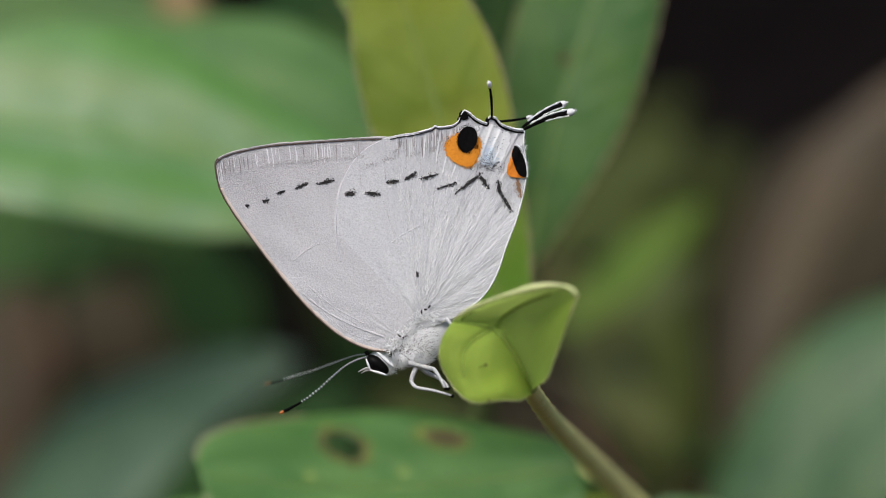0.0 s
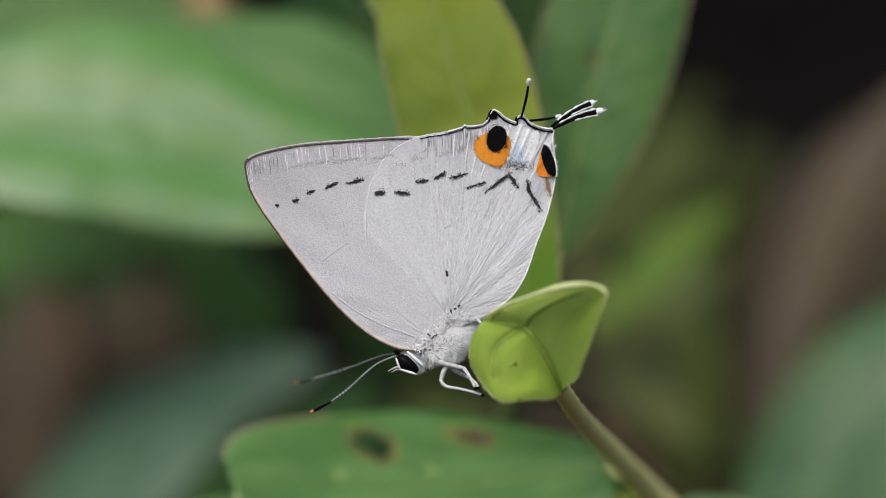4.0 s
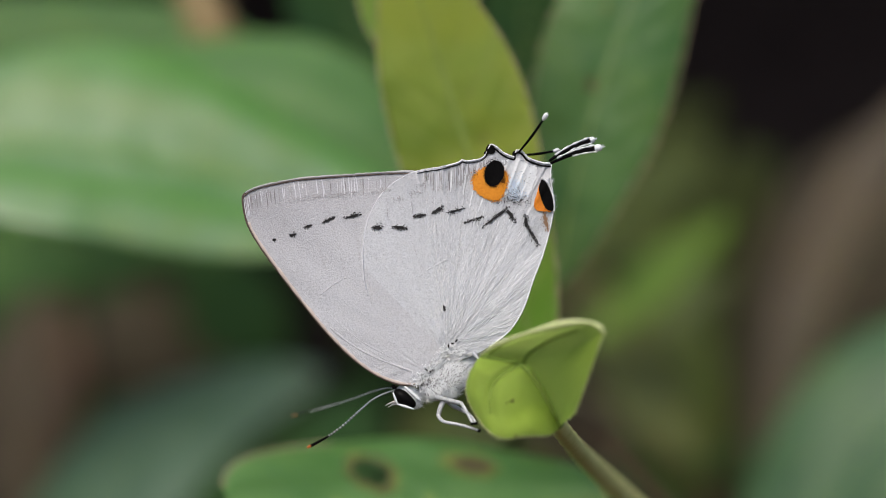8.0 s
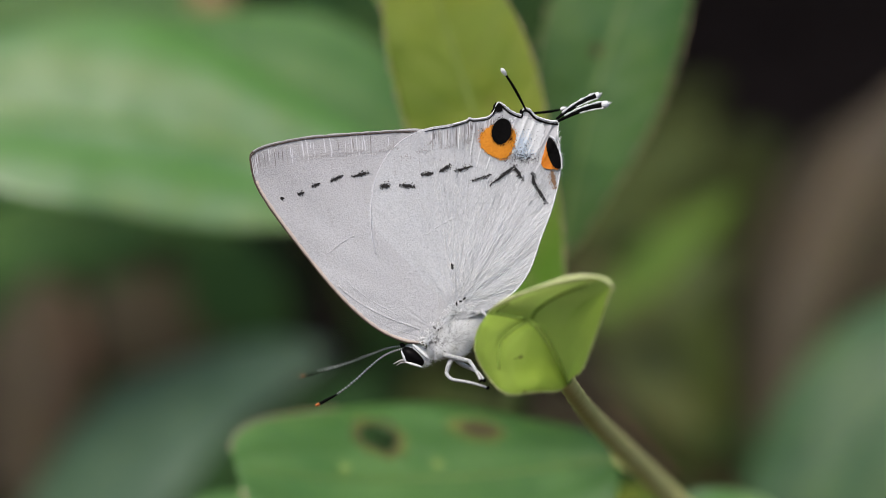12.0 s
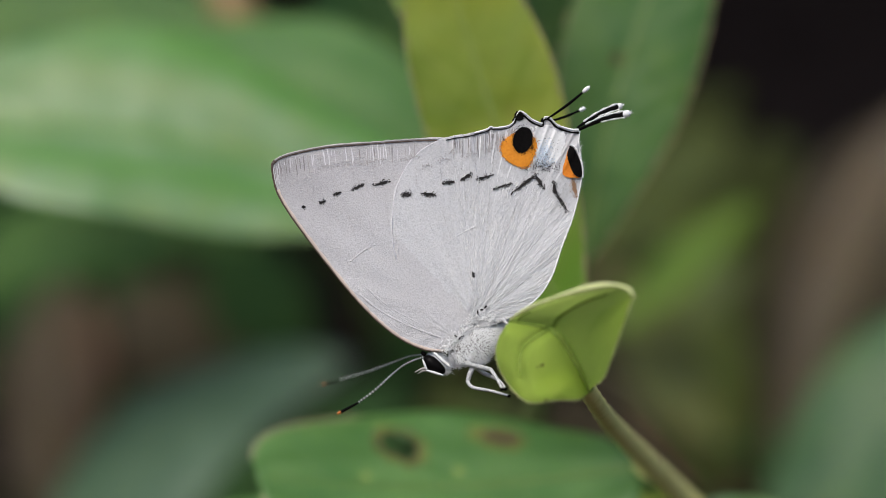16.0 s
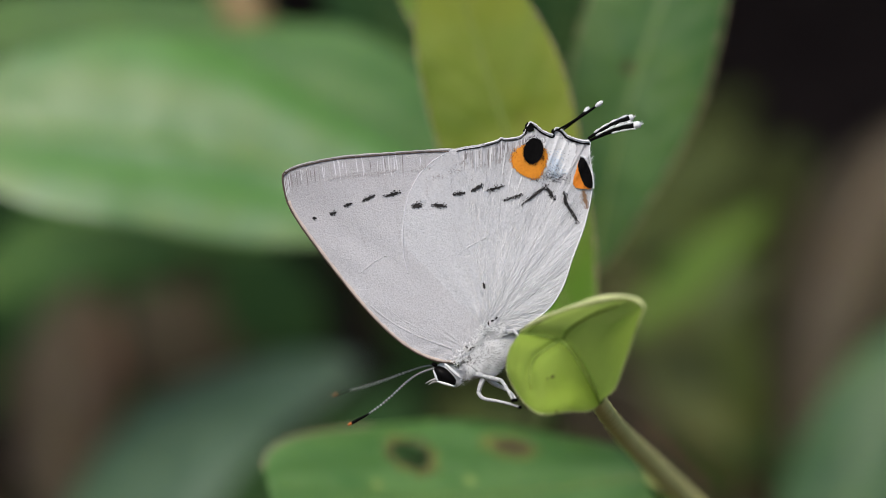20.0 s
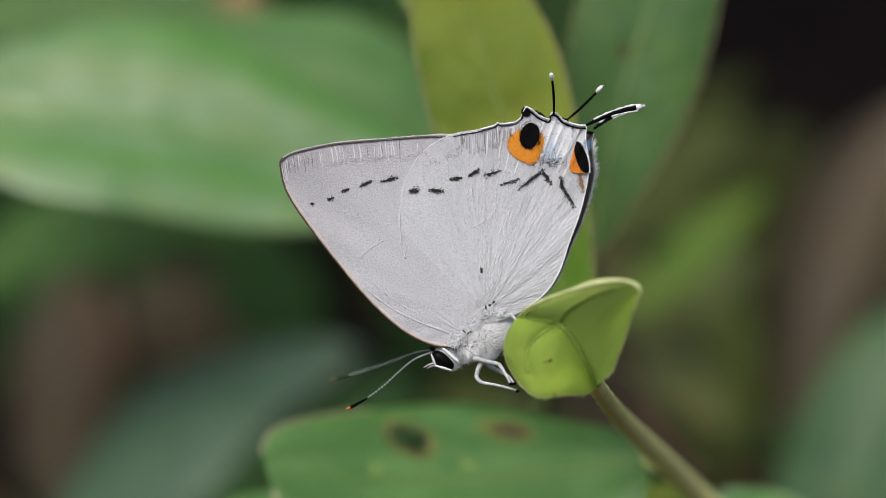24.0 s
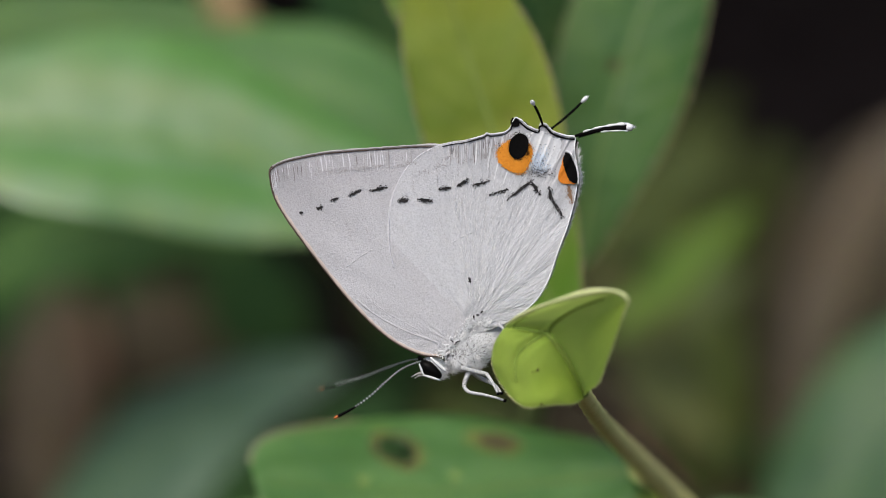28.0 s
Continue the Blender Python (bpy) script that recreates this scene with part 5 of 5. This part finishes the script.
    for _ in range(4600):
        a, b = rnd.uniform(0, 6.283), math.acos(rnd.uniform(-1, 1))
        lx, ly, lz = math.sin(b) * math.cos(a), -abs(math.sin(b) * math.sin(a)), math.cos(b)
        c, s = math.cos(radians(32)), math.sin(radians(32))
        p = (tx + 2.0 * lx * c - 1.25 * lz * s, mid + 1.25 * ly, tz + 2.0 * lx * s + 1.25 * lz * c)
        swirl = rnd.uniform(-0.9, 0.9) + 3.2 * noise.noise(Vector((p[0] * 0.9, 0, p[2] * 0.9)))
        d = (math.cos(0.4 + swirl) + 0.4 * lx, -0.10, math.sin(0.4 + swirl) + 0.4 * lz)
        pieces.append(hair_tuft(rnd, p, d, rnd.uniform(0.20, 0.42), 0.017))
    for _ in range(500):
        q = spline([(-0.96, -6.90), (-0.33, -6.09), (0.59, -5.42), (1.14, -4.57), (2.25, -4.94)], 40)[rnd.randint(0, 39)]
        p = (q[0] + rnd.gauss(0, 0.22), near_h - 0.03, q[1] + rnd.gauss(0, 0.22))
        pieces.append(hair_tuft(rnd, p, (rnd.uniform(-0.6, 1), -0.35, rnd.uniform(-0.5, 1)), rnd.uniform(0.14, 0.32), 0.032))
    v, f, _ = joined(pieces)
    part("fur", v, f, FUR, bf, "tufted silver fur", smooth=False)
    for k, c in enumerate([(1.40, -4.24), (1.66, -4.06), (1.14, -4.39), (-0.30, -5.98), (0.15, -5.98), (-0.04, -6.09)]):
        part("dark_joint", *patch(c[0], c[1], 0.13, 0.055, 47 * k, near_h, 0.12, 90 + k, 0.4), DASH, bf)

    # head
    hx, hz = [(-1.55, -7.78)][0]
    v, f = ball((hx, mid - 0.1, hz), 0.95, 0.85, 0.66, -25)
    head = part("head", v, f, FUR, bf, "white-furred head")
    ex, ez = [(-1.70, -7.86)][0]
    v, f = ball((ex, mid - 0.58, ez), 0.86, 0.56, 0.48, -38)
    part("eye", v, f, EYE_BLACK, head, "oval black eye")
    for a, b, r in (([(-2.47, -7.45)][0], [(-2.18, -8.19)][0], 0.10), ([(-2.21, -8.19)][0], [(-1.11, -8.52)][0], 0.12), ([(-1.73, -7.04)][0], [(-0.66, -8.00)][0], 0.16)):
        pts = [(a[0] * (1 - q) + b[0] * q, mid - 1.0, a[1] * (1 - q) + b[1] * q) for q in np.linspace(0, 1, 8)]
        v, f = tube(pts, 0.75 * r * np.sin(np.linspace(0.5, 2.6, 8)), 6)
        part("eye_ring", v, f, FUR, head)
    part("brow", *ball((*([(-2.40, -7.12)][0][:1]), mid - 0.5, [(-2.40, -7.12)][0][1]), 0.20, 0.28, 0.15, -30, 12, 8), BLACK, head, "black brow")
    pieces = []
    for _ in range(420):
        a, b = rnd.uniform(0, 6.283), math.acos(rnd.uniform(-1, 1))
        lx, ly, lz = math.sin(b) * math.cos(a), -abs(math.sin(b) * math.sin(a)), math.cos(b)
        c, s = math.cos(radians(-25)), math.sin(radians(-25))
        p = (hx + 0.95 * lx * c - 0.66 * lz * s, mid - 0.1 + 0.85 * ly, hz + 0.95 * lx * s + 0.66 * lz * c)
        if math.hypot((p[0] - ex) / 0.8, (p[2] - ez) / 0.6) < 0.95:
            continue
        pieces.append(hair_tuft(rnd, p, (0.8, -0.2, rnd.uniform(-0.4, 0.3)), rnd.uniform(0.2, 0.4), 0.025))
    v, f, _ = joined(pieces)
    part("fur", v, f, FUR, head, smooth=False)
    for k, (p, q) in enumerate((([(-2.14, -8.08)][0], [(-2.99, -8.37)][0]), ([(-2.07, -8.23)][0], [(-2.80, -8.48)][0]))):
        pts = [(p[0] * (1 - t) + q[0] * t, mid - 0.4 + 0.4 * k, p[1] * (1 - t) + q[1] * t + 0.08 * math.sin(3 * t)) for t in np.linspace(0, 1, 8)]
        part("palp", *tube(pts, np.linspace(0.12, 0.025, 8), 6), SMUDGE, head, "grey pointed palp")

    # antennae
    for near, line, ys in ((True, [(-2.32, -7.30), (-3.02, -7.52), (-3.76, -7.89), (-4.57, -8.56), (-5.53, -9.44), (-6.57, -10.22), (-7.34, -10.66), (-8.04, -11.03)], (mid - 0.4, DEPTH - 0.9)),
                           (False, [(-2.43, -7.16), (-3.10, -7.23), (-3.84, -7.45), (-4.94, -7.86), (-6.05, -8.26), (-7.16, -8.59), (-8.08, -8.85), (-9.07, -9.11)], (mid + 0.3, DEPTH + 13.0))):
        xz = spline(line, 160)
        deep = np.linspace(ys[0], ys[1], 160)
        path = np.stack([xz[:, 0] * deep / DEPTH, deep, xz[:, 1] * deep / DEPTH], 1)
        rad = np.full(160, 0.032 if near else 0.03)
        rad[104:] = (0.034 if near else 0.022) + (0.07 if near else 0.028) * np.sin(np.linspace(0, 1.9, 56))
        v, f = tube(path[:151], rad[:151], 8)
        ant = part("antenna", v, f, BLACK, bf, "black antenna ringed in white, with an orange-tipped club")
        ring = 0.072 if near else 0.05
        v, f, _ = joined([tube(np.linspace(path[i], path[i] * 0.3 + path[i + 2] * 0.7, 5), [0.04, ring, 1.1 * ring, ring, 0.04], 8) for i in range(2, 118 if near else 134, 4)])
        part("white_rings", v, f, WHITE, ant, "fine white rings")
        part("club_tip", *tube(path[150:], rad[150:] * np.linspace(1.08, 0.6, 10), 8), CLUB_RED, ant, "orange club tip")

    # legs
    legs = (
        ([(0.30, -7.71), (1.14, -7.93), (1.99, -8.15)], [(1.99, -8.15), (2.29, -8.52), (2.66, -9.18)], -0.9),
        ([(0.81, -8.00), (0.59, -8.52), (0.48, -8.96)], [(0.48, -8.96), (0.81, -9.26), (1.70, -9.37), (2.43, -9.48), (3.10, -9.63)], -0.7),
        ([(0.77, -7.78), (1.40, -8.37), (1.99, -8.67)], [(1.99, -8.67), (2.51, -8.82), (2.88, -9.18)], 0.8),
        ([(2.29, -4.46), (2.58, -4.68), (2.80, -4.87)], [(2.80, -4.87), (2.95, -5.02), (3.10, -5.16)], -0.7),
    )
    for k, (upper, lower, dy) in enumerate(legs):
        slim = 0.8
        y = mid + dy
        q = spline(upper, 12)
        v, f = tube([(x, y, z) for x, z in q], slim * np.linspace(0.24, 0.17, 12), 8)
        lg = part("leg", v, f, LEG, bf, "white-scaled leg")
        q = spline(lower, 20)
        v, f = tube([(x, y - (y - 158.8) * t * 0.8, z) for (x, z), t in zip(q, np.linspace(0, 1, 20))], slim * np.linspace(0.17, 0.085, 20), 8)
        part("shin", v, f, LEG, lg)
        x, z = q[-1]
        part("claw", *ball((x, y - (y - 158.8) * 0.8, z), 0.14, 0.12, 0.11, 20, 8, 6), BLACK, lg, "dark claw")


TAILS = {}
make_butterfly()


# ---- what moves ----
# seconds, then for the near thin, far thin, near broad and far broad tail its lean from upright and its tilt towards the eye (degrees), and the far hindwing's swing
SWAY = [
    (0.0, -7, 48, 81, -38, 71, 30, 60, -20, 0), (0.5, -43, 25, 81, -38, 71, 30, 60, -20, 0),
    (1.0, -19, 35, 81, -38, 71, 30, 60, -20, 0), (1.5, 47, 8, 81, -38, 72, 30, 60, -20, 0),
    (2.0, 58, 8, 81, -38, 71, 30, 60, -20, 0), (2.5, 47, 8, 81, -38, 71, 30, 59, -20, 0),
    (4.5, 6, 50, 81, -38, 71, 30, 60, -20, 0), (5.0, 33, 40, 81, -38, 71, 30, 60, -20, 0),
    (5.5, 51, 8, 81, -38, 71, 30, 60, -20, 0), (6.0, 53, 8, 81, -38, 71, 30, 60, -20, 0),
    (6.5, 10, 45, 81, -38, 73, 30, 62, -20, 0), (7.0, 27, 42, 81, -38, 72, 30, 62, -20, 0),
    (7.5, -29, 35, 81, -38, 77, 30, 62, -20, 0), (8.0, 36, 28, 81, -38, 73, 30, 64, -20, 0),
    (8.5, 56, 8, 81, -38, 82, 30, 72, -20, 0), (9.0, 59, 8, 81, -38, 78, 30, 77, -20, 0),
    (9.5, 25, 38, 81, -38, 71, 30, 61, -20, 0), (10.0, -61, 8, 81, -38, 73, 30, 52, -20, 0),
    (10.5, -58, 8, 81, -38, 75, 30, 52, -20, 0), (11.0, -5, 36, 81, -38, 72, 30, 60, -20, 0),
    (11.5, -32, 25, 81, -38, 72, 30, 60, -20, 0), (13.5, -18, 36, 79, -38, 71, 30, 60, -20, 0),
    (14.0, 2, 38, 79, -38, 71, 30, 60, -20, 0), (14.5, 35, 30, 72, -38, 71, 30, 60, -20, 0),
    (15.0, 53, 8, 68, -38, 72, 30, 62, -20, 0), (15.5, 53, 8, 68, -38, 73, 30, 63, -20, 0),
    (16.0, 53, 8, 68, -38, 73, 30, 63, -20, 0), (16.5, 52, 8, 68, -38, 72, 30, 62, -20, 0),
    (17.0, 52, 8, 60, -38, 72, 30, 60, -20, 0), (17.5, 54, 8, 58, -38, 72, 30, 60, -20, 0),
    (18.0, 52, 25, 54, -38, 73, 30, 63, -20, 0), (18.5, 29, 40, 42, -38, 73, 30, 62, -20, 0),
    (19.0, 43, 25, 36, -38, 73, 30, 63, -20, 0), (19.5, 51, 20, 46, -38, 73, 30, 64, -20, 0),
    (20.0, 58, 8, 50, -38, 73, 30, 64, -20, 0), (20.5, 10, 48, 48, -22, 73, 30, 64, -20, 0),
    (21.0, 10, 48, 47, -18, 76, 18, 70, -20, 0), (21.5, -10, 35, 50, -12, 74, 10, 70, -20, 0.6),
    (23.5, 30, 8, 48, 0, 72, 0, 64, -5, 2.2), (24.0, -5, 40, 44, 0, 72, 0, 59, -30, 3),
    (24.5, -40, 8, 42, 0, 72, 0, 58, -30, 3.6), (25.0, -43, 8, 43, 0, 72, 0, 60, -30, 4.4),
    (25.5, -45, 8, 42, 0, 72, 0, 60, -30, 4.4), (26.0, -38, 8, 33, 0, 70, 0, 58, -30, 4.6),
    (26.5, -62, 62, 62, -45, 92, 0, 84, -5, 4.6), (27.0, -35, 62, 81, -35, 92, 0, 84, -5, 3.6),
    (27.5, 65, 8, 81, -35, 90, 0, 84, -5, 0.8), (28.0, -30, 60, 47, 0, 82, 10, 76, -5, 1.6),
]


def motions():
    for key, col in (("near_thin", 1), ("far_thin", 3), ("near_broad", 5), ("far_broad", 7)):
        ob = TAILS[key]
        at = ob.matrix_basis.to_translation()
        walk(ob, [(row[0], pose(*at, row[col + 1], row[col], 0)) for row in SWAY])
    ob = TAILS["far_wing"]
    at = ob.matrix_basis.to_translation()
    walk(ob, [(row[0], pose(*at, 0, row[9], 0)) for row in SWAY])


motions()
